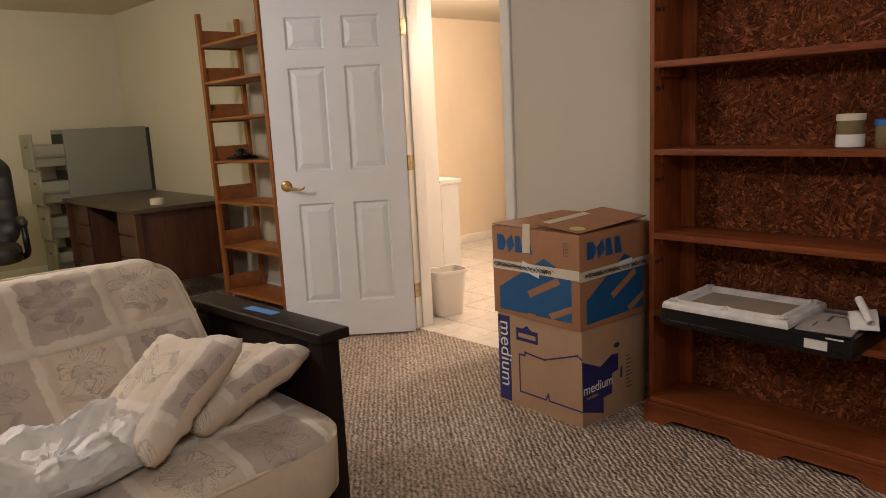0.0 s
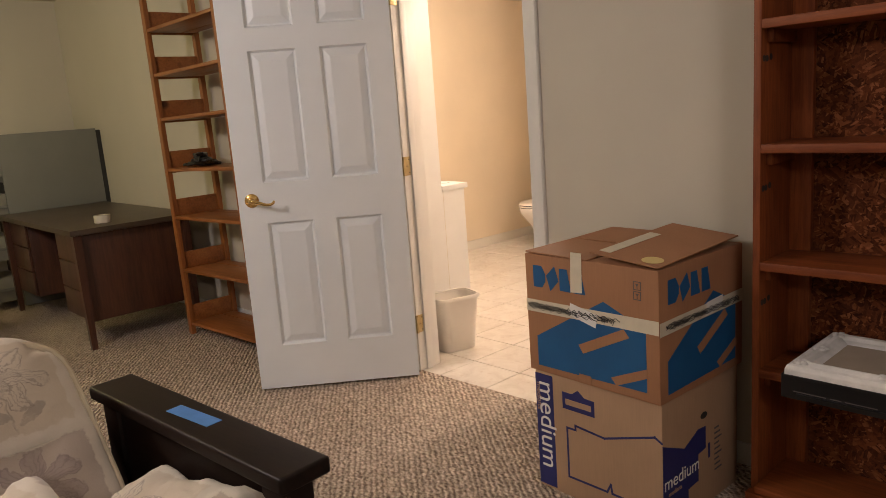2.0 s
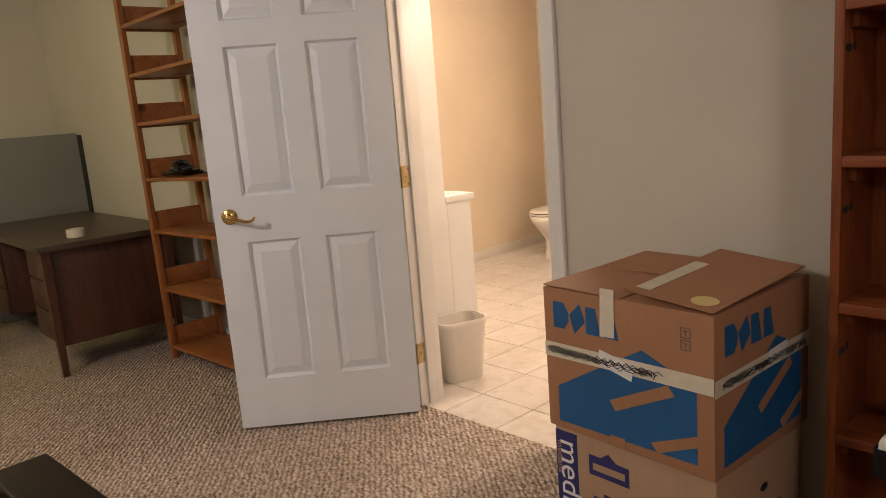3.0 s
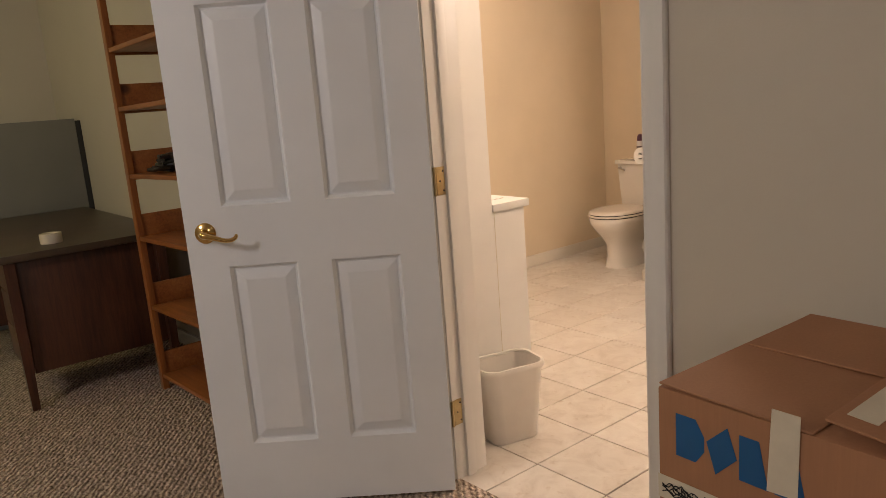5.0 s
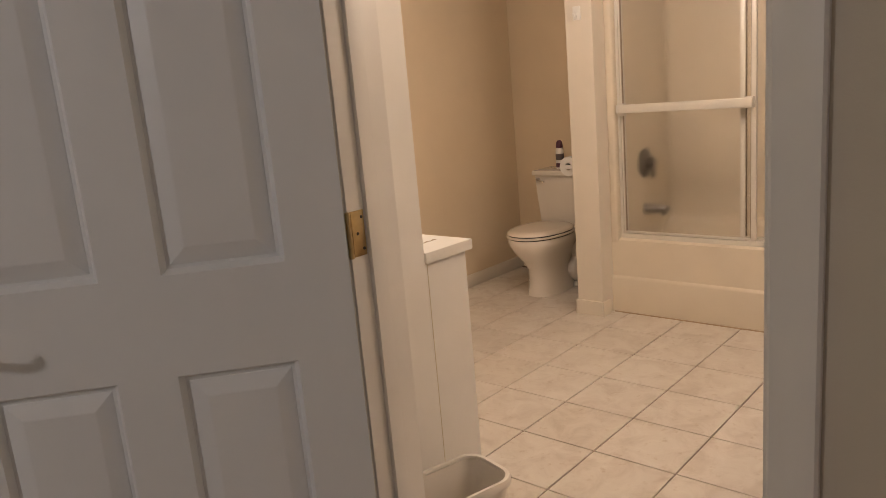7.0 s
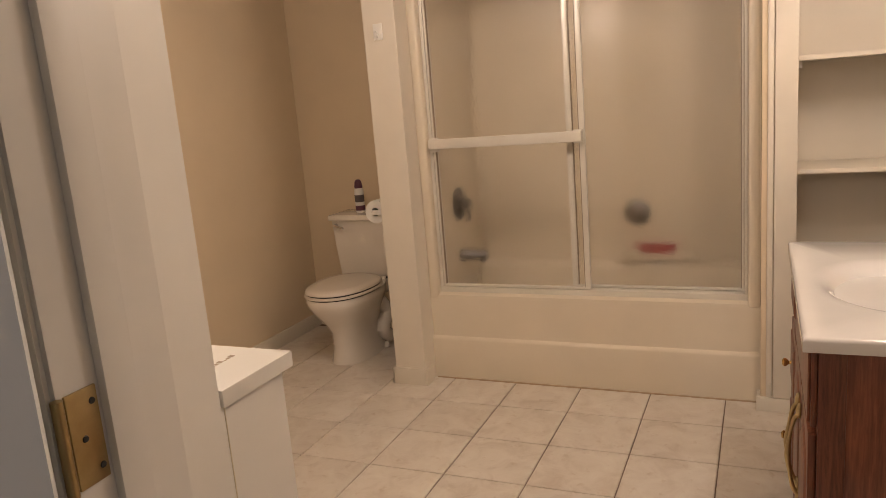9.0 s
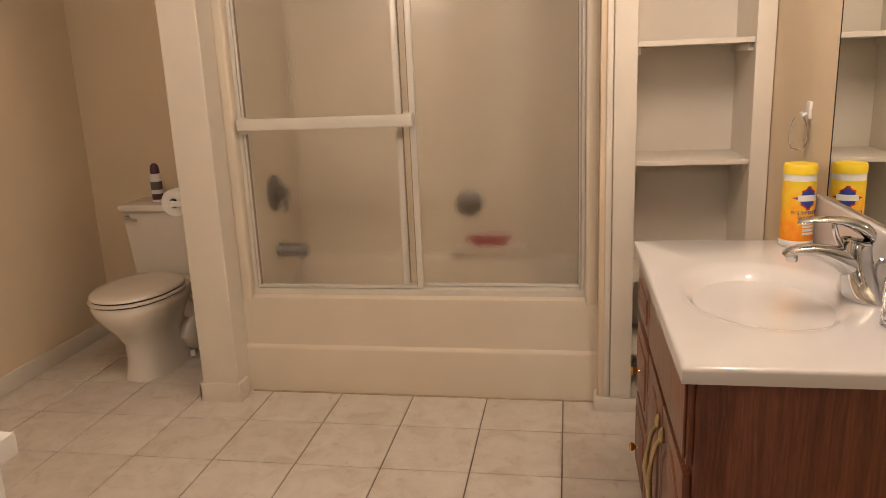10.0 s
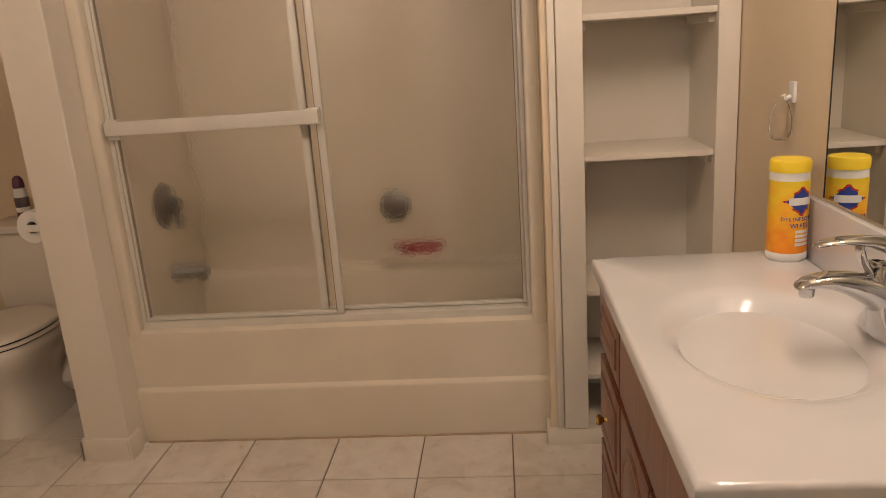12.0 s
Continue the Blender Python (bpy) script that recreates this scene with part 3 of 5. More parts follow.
def door_leaf():
    """A moulded six-panel leaf: stiles and rails, with sunk and raised panels on both faces."""
    xs = [0.115, 0.335, 0.442, 0.662]
    zs = [0.235, 0.845, 1.037, 1.642, 1.742, 1.925]
    bm = bmesh.new()
    for x0, x1 in ((0, xs[0]), (xs[1], xs[2]), (xs[3], DW)):
        addbox(bm, x0, x1, -0.035, 0, 0.016, 2.046)
    for z0, z1 in ((0.016, zs[0]), (zs[1], zs[2]), (zs[3], zs[4]), (zs[5], 2.046)):
        for x0, x1 in ((xs[0], xs[1]), (xs[2], xs[3])):
            addbox(bm, x0, x1, -0.035, 0, z0, z1)
    for x0, x1 in ((xs[0], xs[1]), (xs[2], xs[3])):
        for z0, z1 in ((zs[0], zs[1]), (zs[2], zs[3]), (zs[4], zs[5])):
            for face, s in ((0.0, -1), (-0.035, 1)):
                rings = []
                for inset, depth in ((0, 0), (0.003, 0.005), (0.009, 0.0145), (0.015, 0.015), (0.017, 0.0135), (0.046, 0.0035), (0.049, 0.003)):
                    y = face + s * depth
                    rings.append([(x0 + inset, y, z0 + inset), (x1 - inset, y, z0 + inset), (x1 - inset, y, z1 - inset), (x0 + inset, y, z1 - inset)])
                vs = [[bm.verts.new(p) for p in r] for r in rings]
                for a, b in zip(vs, vs[1:]):
                    for i in range(4):
                        bm.faces.new((a[i], a[(i + 1) % 4], b[(i + 1) % 4], b[i]))
                bm.faces.new(vs[-1])
    return bm


DS = door_leaf()
leaf = part("leaf", DS, M_DOOR, door_1, "white moulded six-panel leaf", False)
# ---- main room ----
# door furniture
handle = part("door_handle", lathe([(0, 0), (0.033, 0), (0.033, 0.004), (0.026, 0.009), (0.014, 0.012), (0.012, 0.035), (0, 0.036)], pose(0.722, 0, 0.957, -90, 0, 0)), M_BRASS, door_1, "polished brass lever handle")
part("lever", tube([(0.722, 0.036, 0.957), (0.712, 0.050, 0.957), (0.695, 0.055, 0.953), (0.672, 0.055, 0.946), (0.650, 0.054, 0.939), (0.630, 0.053, 0.938), (0.616, 0.050, 0.944), (0.612, 0.047, 0.952)], [0.011, 0.011, 0.009, 0.008, 0.007, 0.0065, 0.0065, 0.005]), M_BRASS, handle)
for z in (0.252, 1.055, 1.858):
    pl = part("hinge", box(0.002, 0.037, OP1 - 0.0035, OP1 - 0.0002, z - 0.046, z + 0.046, 0.0012), M_DULLBRASS, frame_1, "dull brass butt hinge")
    part("knuckle", lathe([(0, -0.048), (0.0055, -0.046), (0.0055, 0.046), (0, 0.048)], pose(-0.007, OP1 - 0.004, z), 12), M_DULLBRASS, pl)
    bm = bmesh.new()
    for dx, dz in ((0.026, 0.032), (0.012, 0.0), (0.026, -0.032)):
        lathe([(0, 0), (0.0035, 0), (0.003, 0.0012), (0, 0.0015)], pose(0.004 + dx, OP1 - 0.0034, z + dz, 90, 0, 0), 10, bm)
    part("screws", bm, M_DARK, pl)

# bookcase with a strand-board back; local to the world, front towards -x
bookcase = thing("bookcase", "orange-stained pine bookcase with strand-board back and scalloped plinth", "bookcase")
BX, BY0, BY1, BBK = 4.085, 2.385, 3.362, 4.325
for y0, y1 in ((BY0, BY0 + 0.022), (BY1 - 0.022, BY1)):
    part("side", box(BX + 0.004, BBK, y0, y1, 0.0, 2.02, 0.003), M_CASE, bookcase)
for y0, y1 in ((BY0 + 0.022, BY0 + 0.085), (BY1 - 0.085, BY1 - 0.022)):
    part("batten", box(BBK - 0.03, BBK - 0.008, y0, y1, 0.11, 2.0, 0.002), M_CASE, bookcase)
part("back", box(BBK - 0.007, BBK + 0.004, BY0 + 0.003, BY1 - 0.003, 0.08, 2.0), M_OSB, bookcase, "unpainted strand board back", False)
for z in (0.487, 0.816, 1.158, 1.500, 1.86):
    part("shelf", box(BX, BBK - 0.008, BY0 + 0.0225, BY1 - 0.0225, z - 0.026, z, 0.004), M_CASE_H, bookcase)
    for y0, y1 in ((BY0 + 0.0225, BY0 + 0.04), (BY1 - 0.04, BY1 - 0.0225)):
        part("cleat", box(BX + 0.04, BBK - 0.035, y0, y1, z - 0.062, z - 0.0265, 0.002), M_CASE, bookcase)
for z in (0.69, 1.03, 1.395, 1.70):
    for x in (BX + 0.022, BX + 0.040, BX + 0.066):
        part("screw_hole", lathe([(0, 0), (0.0095, 0), (0.0095, 0.0008), (0, 0.0009)], pose(x, BY1 - 0.0221, z + 0.004 * (x > BX + 0.05), 90, 0, 0), 10), M_DARK, bookcase, "dark screw hole")
part("bottom_shelf", box(BX - 0.028, BBK - 0.008, BY0 + 0.0225, BY1 - 0.0225, 0.095, 0.117, 0.004), M_CASE_H, bookcase)
part("top_board", box(BX - 0.02, BBK + 0.004, BY0 - 0.015, BY1 + 0.015, 2.0205, 2.045, 0.005), M_CASE_H, bookcase)


def plinth():
    w = BY1 - BY0
    pts = [(0, 0.094), (0, 0), (0.09, 0), (0.10, 0.012), (0.12, 0.024), (0.14, 0.035), (0.375, 0.035), (0.395, 0.024), (0.415, 0.003), (0.43, 0)]
    half = pts + [(w / 2, 0)]
    poly = half + [(w - u, v) for u, v in reversed(pts)]
    m = Matrix(((0, 0, -1, BX - 0.026), (-1, 0, 0, BY1), (0, 1, 0, 0), (0, 0, 0, 1)))
    return prism(poly, -0.022, 0.008, m)


part("plinth", plinth(), M_CASE_H, bookcase, "scalloped base board")

# jars on the bookcase
for y, h, top, body in ((2.635, 0.114, M_TAPE, M_JAR), (2.515, 0.094, M_BLUELID, M_JAR)):
    jar = thing("jar", "olive plastic jar with white label band on the shelf" if h > 0.10 else "olive plastic jar with a blue lid on the shelf", "jar", pose(4.165, y, 1.158))
    part("jar_body", lathe([(0, 0), (0.040, 0), (0.043, 0.004), (0.043, h - 0.022), (0, h - 0.022)]), body, jar)
    part("lid", lathe([(0, h - 0.022), (0.0455, h - 0.022), (0.0455, h - 0.003), (0.042, h), (0, h)]), top, jar)
    if h > 0.10:
        part("label_band", lathe([(0.0434, 0.004), (0.0445, 0.004), (0.0445, 0.046), (0.0434, 0.046)]), M_PAPER, jar)

# framed panels lying on the lower shelf, overhanging its front
blk = thing("picture_frame", "black picture frame lying flat under a white one", "picture frame", Matrix.Translation((4.11, 2.86, 0.487)) @ Matrix.Diagonal((0.90, 0.93, 0.86, 1)) @ Matrix.Translation((-4.11, -2.86, 0)))
part("moulding", box(3.905, 4.30, 2.49, 3.235, 0.0, 0.080, 0.004), M_BLACK, blk)
part("rib", box(3.898, 3.905, 2.52, 3.19, 0.016, 0.022, 0.002), M_BLACK, blk)
part("lip", box(3.896, 3.9045, 2.50, 3.225, 0.072, 0.0805, 0.002), M_BLACK, blk)
for y0, y1 in ((2.98, 3.06), (3.07, 3.10), (3.11, 3.20)):
    part("label_line", box(3.9035, 3.9048, y0, y1, 0.026, 0.0285), M_GREYINK, blk, "thin grey print", False)
part("tag", box(3.8945, 3.8958, 2.515, 2.575, 0.073, 0.0795), M_PAPER, blk, "white printed tag", False)
part("sticker", box(3.9025, 3.9045, 2.57, 2.65, 0.022, 0.060), M_PAPER, blk, "white paper sticker", False)


def mitred_frame(x0, x1, y0, y1, w, prof):
    """A picture frame lying flat, mitred at the corners; prof pairs run from the outer edge inwards."""
    bm = bmesh.new()
    rings = []
    for u, z in prof:
        i = u * w
        rings.append([bm.verts.new(p) for p in ((x0 + i, y0 + i, z), (x1 - i, y0 + i, z), (x1 - i, y1 - i, z), (x0 + i, y1 - i, z))])
    for a, b in zip(rings, rings[1:] + rings[:1]):
        for k in range(4):
            bm.faces.new((a[k], a[(k + 1) % 4], b[(k + 1) % 4], b[k]))
    return bm


wht = thing("picture_frame", "whitewashed ornate picture frame with a linen panel lying flat", "picture frame", Matrix.Translation((4.11, 2.955, 0.557)) @ Matrix.Diagonal((0.93, 0.93, 0.9, 1)) @ Matrix.Translation((-4.11, -2.955, 0)))
part("moulding", mitred_frame(3.905, 4.27, 2.70, 3.215, 0.075, [(0, 0), (0, 0.016), (0.06, 0.028), (0.16, 0.032), (0.28, 0.028), (0.42, 0.038), (0.56, 0.036), (0.7, 0.026), (0.9, 0.022), (1.0, 0.018), (1.0, 0)]), M_WHITEWASH, wht, "", True, 20)
part("panel", box(3.976, 4.199, 2.771, 3.144, 0.004, 0.019), M_LINEN, wht, "grey linen panel", False)
for cx, cy in ((3.94, 2.737), (3.94, 3.178), (4.235, 2.737), (4.235, 3.178), (4.08, 3.178), (3.94, 2.96)):
    bm = bmesh.new()
    for a in range(5):
        ang = a * 1.2566
        lathe([(0, 0), (0.012, 0.002), (0.008, 0.006), (0, 0.008)], pose(cx + 0.014 * math.cos(ang), cy + 0.014 * math.sin(ang), 0.032), 8, bm)
    part("ornament", bm, M_WHITEWASH, wht, "carved leaf ornament")
sheet = thing("paper_sheet", "grey printed sheet lying flat beside the white frame", "paper", pose(4.10, 2.645, 0.5565, 0, 0, 6))
part("sheet", box(-0.15, 0.16, -0.10, 0.075, 0, 0.006, 0.001), M_GREYPAPER, sheet)
for x0, x1, y0, y1 in ((-0.02, 0.06, 0.0, 0.012), (0.05, 0.06, -0.04, 0.0), (-0.10, -0.04, 0.03, 0.036), (0.09, 0.12, -0.06, 0.05)):
    part("print", box(x0, x1, y0, y1, 0.0062, 0.0068), M_GREYINK, sheet, "", False)
fan = thing("magazine", "curled open magazine with fanned pages on the shelf", "magazine", pose(4.08, 2.56, 0.5627, 0, 0, 24) @ Matrix.Scale(0.62, 4))
for k in range(9):
    lift = 0.012 + 0.007 * k
    rows = []
    for t in range(9):
        u = t / 8
        x, z = 0.20 * u - 0.08, lift * math.sin(1.5 * u) + 0.018 * math.sin(3.1 * u) + 0.0005
        rows.append([(x, -0.075 - 0.004 * k, z), (x, 0.03, z * 0.7), (x, 0.03, z * 0.7 + 0.0012), (x, -0.075 - 0.004 * k, z + 0.0012)])
    part("page", loft(rows), M_PAPER if k % 3 else M_GREYPAPER, fan)
roll = thing("paper_roll", "white rolled paper lying across the magazine", "paper roll", pose(4.10, 2.54, 0.615, 0, 62, 40))
part("roll", lathe([(0.009, -0.06), (0.013, -0.06), (0.013, 0.06), (0.009, 0.06), (0.009, -0.06)], ID, 20), M_PAPER, roll)
part("inner_roll", lathe([(0.005, -0.058), (0.007, -0.058), (0.007, 0.058), (0.005, 0.058), (0.005, -0.058)], ID, 16), M_GREYPAPER, roll)


# cardboard boxes
def face_x(x, y0):
    """Decal frame on a face that looks towards -x: local x runs right as seen, y up, z out."""
    return Matrix(((0, 0, -1, x), (-1, 0, 0, y0), (0, 1, 0, 0), (0, 0, 0, 1)))


def face_y(x0, y):
    return Matrix(((1, 0, 0, x0), (0, 0, -1, y), (0, 1, 0, 0), (0, 0, 0, 1)))


def decal(name, poly, material, parent, m, h=0.0008, base=0.0, label=""):
    return part(name, prism(poly, base, base + h, m), material, parent, label, False)


def rect(u0, u1, v0, v1):
    return [(u0, v0), (u1, v0), (u1, v1), (u0, v1)]


LBX = pose(3.815, 3.745, 0.0, 0, 0, -2.0)
lower = thing("moving_box", "tan cardboard moving box with navy print on the carpet", "box", LBX)
LW, LD, LH = 0.49, 0.45, 0.428
part("carton", box(0, LD, -LW / 2, LW / 2, 0, LH, 0.004), M_TANBOX, lower)
fx, fy = face_x(0.0, LW / 2), face_y(0.0, -LW / 2)
decal("stripe", rect(0.0, 0.075, 0.012, 0.418), M_NAVYINK, lower, fx, label="navy printed stripe")
lettering("word", "medium", 0.098, M_PAPER, lower, fx @ pose(0.046, 0.235, 0.0012, 0, 0, -90), "white printed word medium")
lettering("word", "mediana", 0.030, M_TANBOX, lower, fx @ pose(0.014, 0.335, 0.0012, 0, 0, -90))
decal("logo", [(0.115, 0.318), (0.245, 0.318), (0.245, 0.372), (0.205, 0.374), (0.18, 0.394), (0.155, 0.376), (0.115, 0.376)], M_NAVYINK, lower, fx, label="navy house-shaped logo")
decal("logo_bar", rect(0.128, 0.232, 0.334, 0.354), M_TANBOX, lower, fx, 0.0006, 0.0008)


def outline(poly, w, material, parent, m, name="outline"):
    bm = bmesh.new()
    for (x0, y0), (x1, y1) in zip(poly, poly[1:]):
        d = Vector((x1 - x0, y1 - y0))
        n = Vector((-d.y, d.x)).normalized() * w / 2
        e = d.normalized() * w / 2
        prism([(x0 - e.x - n.x, y0 - e.y - n.y), (x1 + e.x - n.x, y1 + e.y - n.y), (x1 + e.x + n.x, y1 + e.y + n.y), (x0 - e.x + n.x, y0 - e.y + n.y)], 0, 0.0008, m, bm)
    return part(name, bm, material, parent, "", False)


outline([(0.488, 0.075), (0.305, 0.075), (0.30, 0.105), (0.285, 0.075), (0.13, 0.075), (0.13, 0.252), (0.165, 0.252), (0.165, 0.268), (0.28, 0.258), (0.465, 0.318), (0.488, 0.305)], 0.007, M_NAVYINK, lower, fx)
decal("patch", [(0.0, 0.075), (0.14, 0.03), (0.14, 0.10), (0.20, 0.105), (0.20, 0.195), (0.245, 0.20), (0.245, 0.275), (0.20, 0.28), (0.12, 0.245), (0.0, 0.295)], M_NAVYINK, lower, fy, label="navy printed patch")
lettering("word", "medium", 0.062, M_PAPER, lower, fy @ pose(0.105, 0.165, 0.0012), "white printed word medium")
lettering("word", "mediana", 0.022, M_TANBOX, lower, fy @ pose(0.065, 0.128, 0.0012))
decal("mark", rect(0.26, 0.272, 0.16, 0.21), M_NAVYINK, lower, fy)
decal("hand_hole", [(0.235 + 0.02 * math.cos(a * 0.5236), 0.315 + 0.011 * math.sin(a * 0.5236)) for a in range(12)], M_DARK, lower, fy, label="dark punched hand hole")
bm = bmesh.new()
for k in range(9):
    prism(rect(0.30, 0.345 - 0.008 * (k % 3), 0.10 + 0.018 * k, 0.106 + 0.018 * k), 0, 0.0006, fy, bm)
part("small_print", bm, M_GREYINK, lower, "faded small print", False)

UBX = pose(3.808, 3.752, 0.428, 0, 0, -3.0)
upper = thing("cardboard_box", "brown cardboard box with blue print, closed by overlapping flaps", "box", UBX)
UW, UD, UH = 0.512, 0.47, 0.408
part("carton", box(0, UD, -UW / 2, UW / 2, 0, UH - 0.004, 0.004), M_BROWNBOX, upper)
part("flap", box(0, UD, 0, UW / 2 - 0.002, -0.004, 0, 0.0015, 1, pose(0, 0.0, UH, 1.0, 0, 0)), M_BROWNBOX, upper)
part("flap", box(0, UD - 0.02, 0, 0.24, 0, 0.004, 0.0015, 1, pose(0, -UW / 2 + 0.002, UH + 0.001, 5.5, -2.3, 0)), M_BROWNBOX, upper)
part("flap", box(0.0, 0.22, -UW / 2 + 0.02, UW / 2 - 0.04, 0, 0.004, 0.0015, 1, pose(UD - 0.225, 0.03, UH + 0.003, 0, -1.0, 0)), M_BROWNBOX, upper)
part("flap_tape", box(0.03, 0.30, 0.185, 0.225, 0.0045, 0.0055, 0, 1, pose(0, -UW / 2 + 0.002, UH + 0.001, 5.5, -2.3, 0)), M_TAPE, upper, "strip of masking tape", False)
part("flap_sticker", lathe([(0, 0), (0.032, 0), (0.032, 0.0008), (0, 0.0009)], pose(0.05, -0.205, UH + 0.0127, 5.5, -2.3, 0), 24), M_STICKER, upper, "round yellow sticker")
for fm, w, sgn in ((face_x(0.0, UW / 2), UW, 0), (face_y(0.0, -UW / 2), UD, 1)):
    # four slanted blocks stand in for the maker's mark
    k0 = 0.035 if not sgn else 0.045
    kw = 0.052 if not sgn else 0.056
    for k in range(4):
        u = k0 + k * (kw + 0.004)
        sl = 0.016 if k == 1 else 0.0
        blk_poly = [[(u, 0.295), (u + kw * 0.7, 0.295), (u + kw, 0.318), (u + kw, 0.342), (u + kw * 0.7, 0.368), (u, 0.368)], [(u + sl, 0.288), (u + kw, 0.325), (u + kw - sl, 0.372), (u, 0.338)], [(u, 0.295), (u + kw * 0.9, 0.295), (u + kw * 0.75, 0.330), (u + kw * 0.6, 0.368), (u, 0.368)], [(u, 0.295), (u + kw * 0.9, 0.295), (u + kw * 0.75, 0.330), (u + kw * 0.6, 0.368), (u, 0.368)]][k]
        decal("logo_block", blk_poly, M_BLUEINK, upper, fm)
    decal("blue_print", [(0.04, 0.125), (0.04, 0.022), (w - 0.045, 0.03), (w - 0.045, 0.215), (w * 0.76, 0.255), (w * 0.62, 0.285), (w * 0.5, 0.25)], M_BLUEINK, upper, fm, label="blue printed house shape")
    decal("bare_band", [(w * 0.42, 0.128), (w * 0.455, 0.102), (w * 0.80, 0.188), (w * 0.76, 0.212)], M_BROWNBOX, upper, fm, 0.0006, 0.0008)
    decal("bare_band", [(w * 0.66, 0.048), (w * 0.70, 0.026), (w * 0.915, 0.075), (w * 0.915, 0.104)], M_BROWNBOX, upper, fm, 0.0006, 0.0008)
    decal("tape_band", [(0.0, 0.208), (w * 0.5, 0.212), (w, 0.214), (w, 0.256), (w * 0.4, 0.252), (0.0, 0.25)], M_TAPE, upper, fm, 0.0008, 0.0016, "masking tape band")
    decal("tape_patch", [(w * 0.36, 0.222), (w * 0.56, 0.196), (w * 0.58, 0.238), (w * 0.37, 0.262)] if not sgn else [(w * 0.52, 0.215), (w * 0.72, 0.225), (w * 0.73, 0.262), (w * 0.53, 0.256)], M_PAPER, upper, fm, 0.0008, 0.0025)
    for text, u in ((("Christmas", 0.075), ("Wreaths", 0.175), ("Spray", 0.335)) if not sgn else (("Christmas", 0.10), ("Wreaths", 0.215), ("Spray", 0.36))):
        lettering("word", text, 0.023, M_INK, upper, fm @ pose(u, 0.230, 0.0032, 0, 0, -2), "black marker handwriting")
    rng = random.Random(4 + sgn)
    for k in range(5):
        u0, u1 = (0.01, w * (0.62 + 0.03 * k)) if not sgn else (0.03, w * 0.94)
        pts = []
        n = 60
        for t in range(n + 1):
            pts.append((u0 + (u1 - u0) * t / n, 0.223 + 0.0035 * k + 0.004 * math.sin(t * (0.9 + 0.2 * k) + k) + rng.uniform(-0.0025, 0.0025)))
        outline(pts, 0.0016, M_INK, upper, fm @ Matrix.Translation((0, 0, 0.0034)), "crossing_out")
fm = face_x(0.0, UW / 2)
decal("tape_strip", [(0.192, 0.297), (0.238, 0.30), (0.240, 0.427), (0.198, 0.427)], M_TAPE, upper, fm, 0.0008, 0.0016, "short strip of masking tape")
decal("tape_strip", rect(0.215, 0.262, 0.002, 0.032), M_BROWNBOX, upper, fm, 0.0008, 0.0016)
for v in (0.322, 0.352):
    outline([(0.428, v - 0.012), (0.452, v - 0.012), (0.452, v + 0.012), (0.428, v + 0.012), (0.428, v - 0.012)], 0.0022, M_GREYINK, upper, fm, "handling_mark")
    decal("handling_sign", [(0.434, v + 0.006), (0.446, v + 0.006), (0.441, v), (0.441, v - 0.008), (0.439, v - 0.008), (0.439, v)], M_GREYINK, upper, fm)

# sofa: espresso frame, floral futon mattress folded into seat and back
sofa = thing("futon_sofa", "futon sofa with dark espresso wooden arm and cream floral mattress", "sofa", Matrix.Translation((2.685, 3.525, 0)) @ pose(0, 0, 0, 0, 0, 4.0) @ Matrix.Translation((-2.685, -3.525, 0)))
SX0, SX1 = 0.55, 2.584
arm = part("armrest", box(2.572, 2.685, 3.525, 4.34, 0.676, 0.71, 0.008, 3), M_ESPRESSO, sofa, "dark espresso wooden arm top")
part("arm_panel", box(2.600, 2.645, 3.61, 4.29, 0.12, 0.676, 0.003), M_ESPRESSO, arm)
part("front_post", box(2.590, 2.655, 3.545, 3.62, 0.0, 0.676, 0.005), M_ESPRESSO, arm)
part("back_post", box(2.590, 2.655, 4.24, 4.315, 0.0, 0.676, 0.005), M_ESPRESSO, arm)
arm = part("armrest", box(0.43, 0.543, 3.525, 4.40, 0.676, 0.71, 0.008, 3), M_ESPRESSO, sofa)
part("arm_panel", box(0.47, 0.515, 3.61, 4.34, 0.12, 0.676, 0.003), M_ESPRESSO, arm)
part("front_post", box(0.46, 0.525, 3.545, 3.62, 0.0, 0.676, 0.005), M_ESPRESSO, arm)
part("back_post", box(0.46, 0.525, 4.30, 4.375, 0.0, 0.676, 0.005), M_ESPRESSO, arm)
part("front_rail", box(0.526, 2.589, 3.565, 3.60, 0.14, 0.27, 0.004), M_ESPRESSO, sofa)
part("slat_deck", box(0.526, 2.589, 3.60, 4.30, 0.225, 0.262, 0.004), M_ESPRESSO, sofa)
part("back_rail", box(0.526, 2.589, 4.42, 4.45, 0.30, 0.68, 0.004), M_ESPRESSO, sofa)


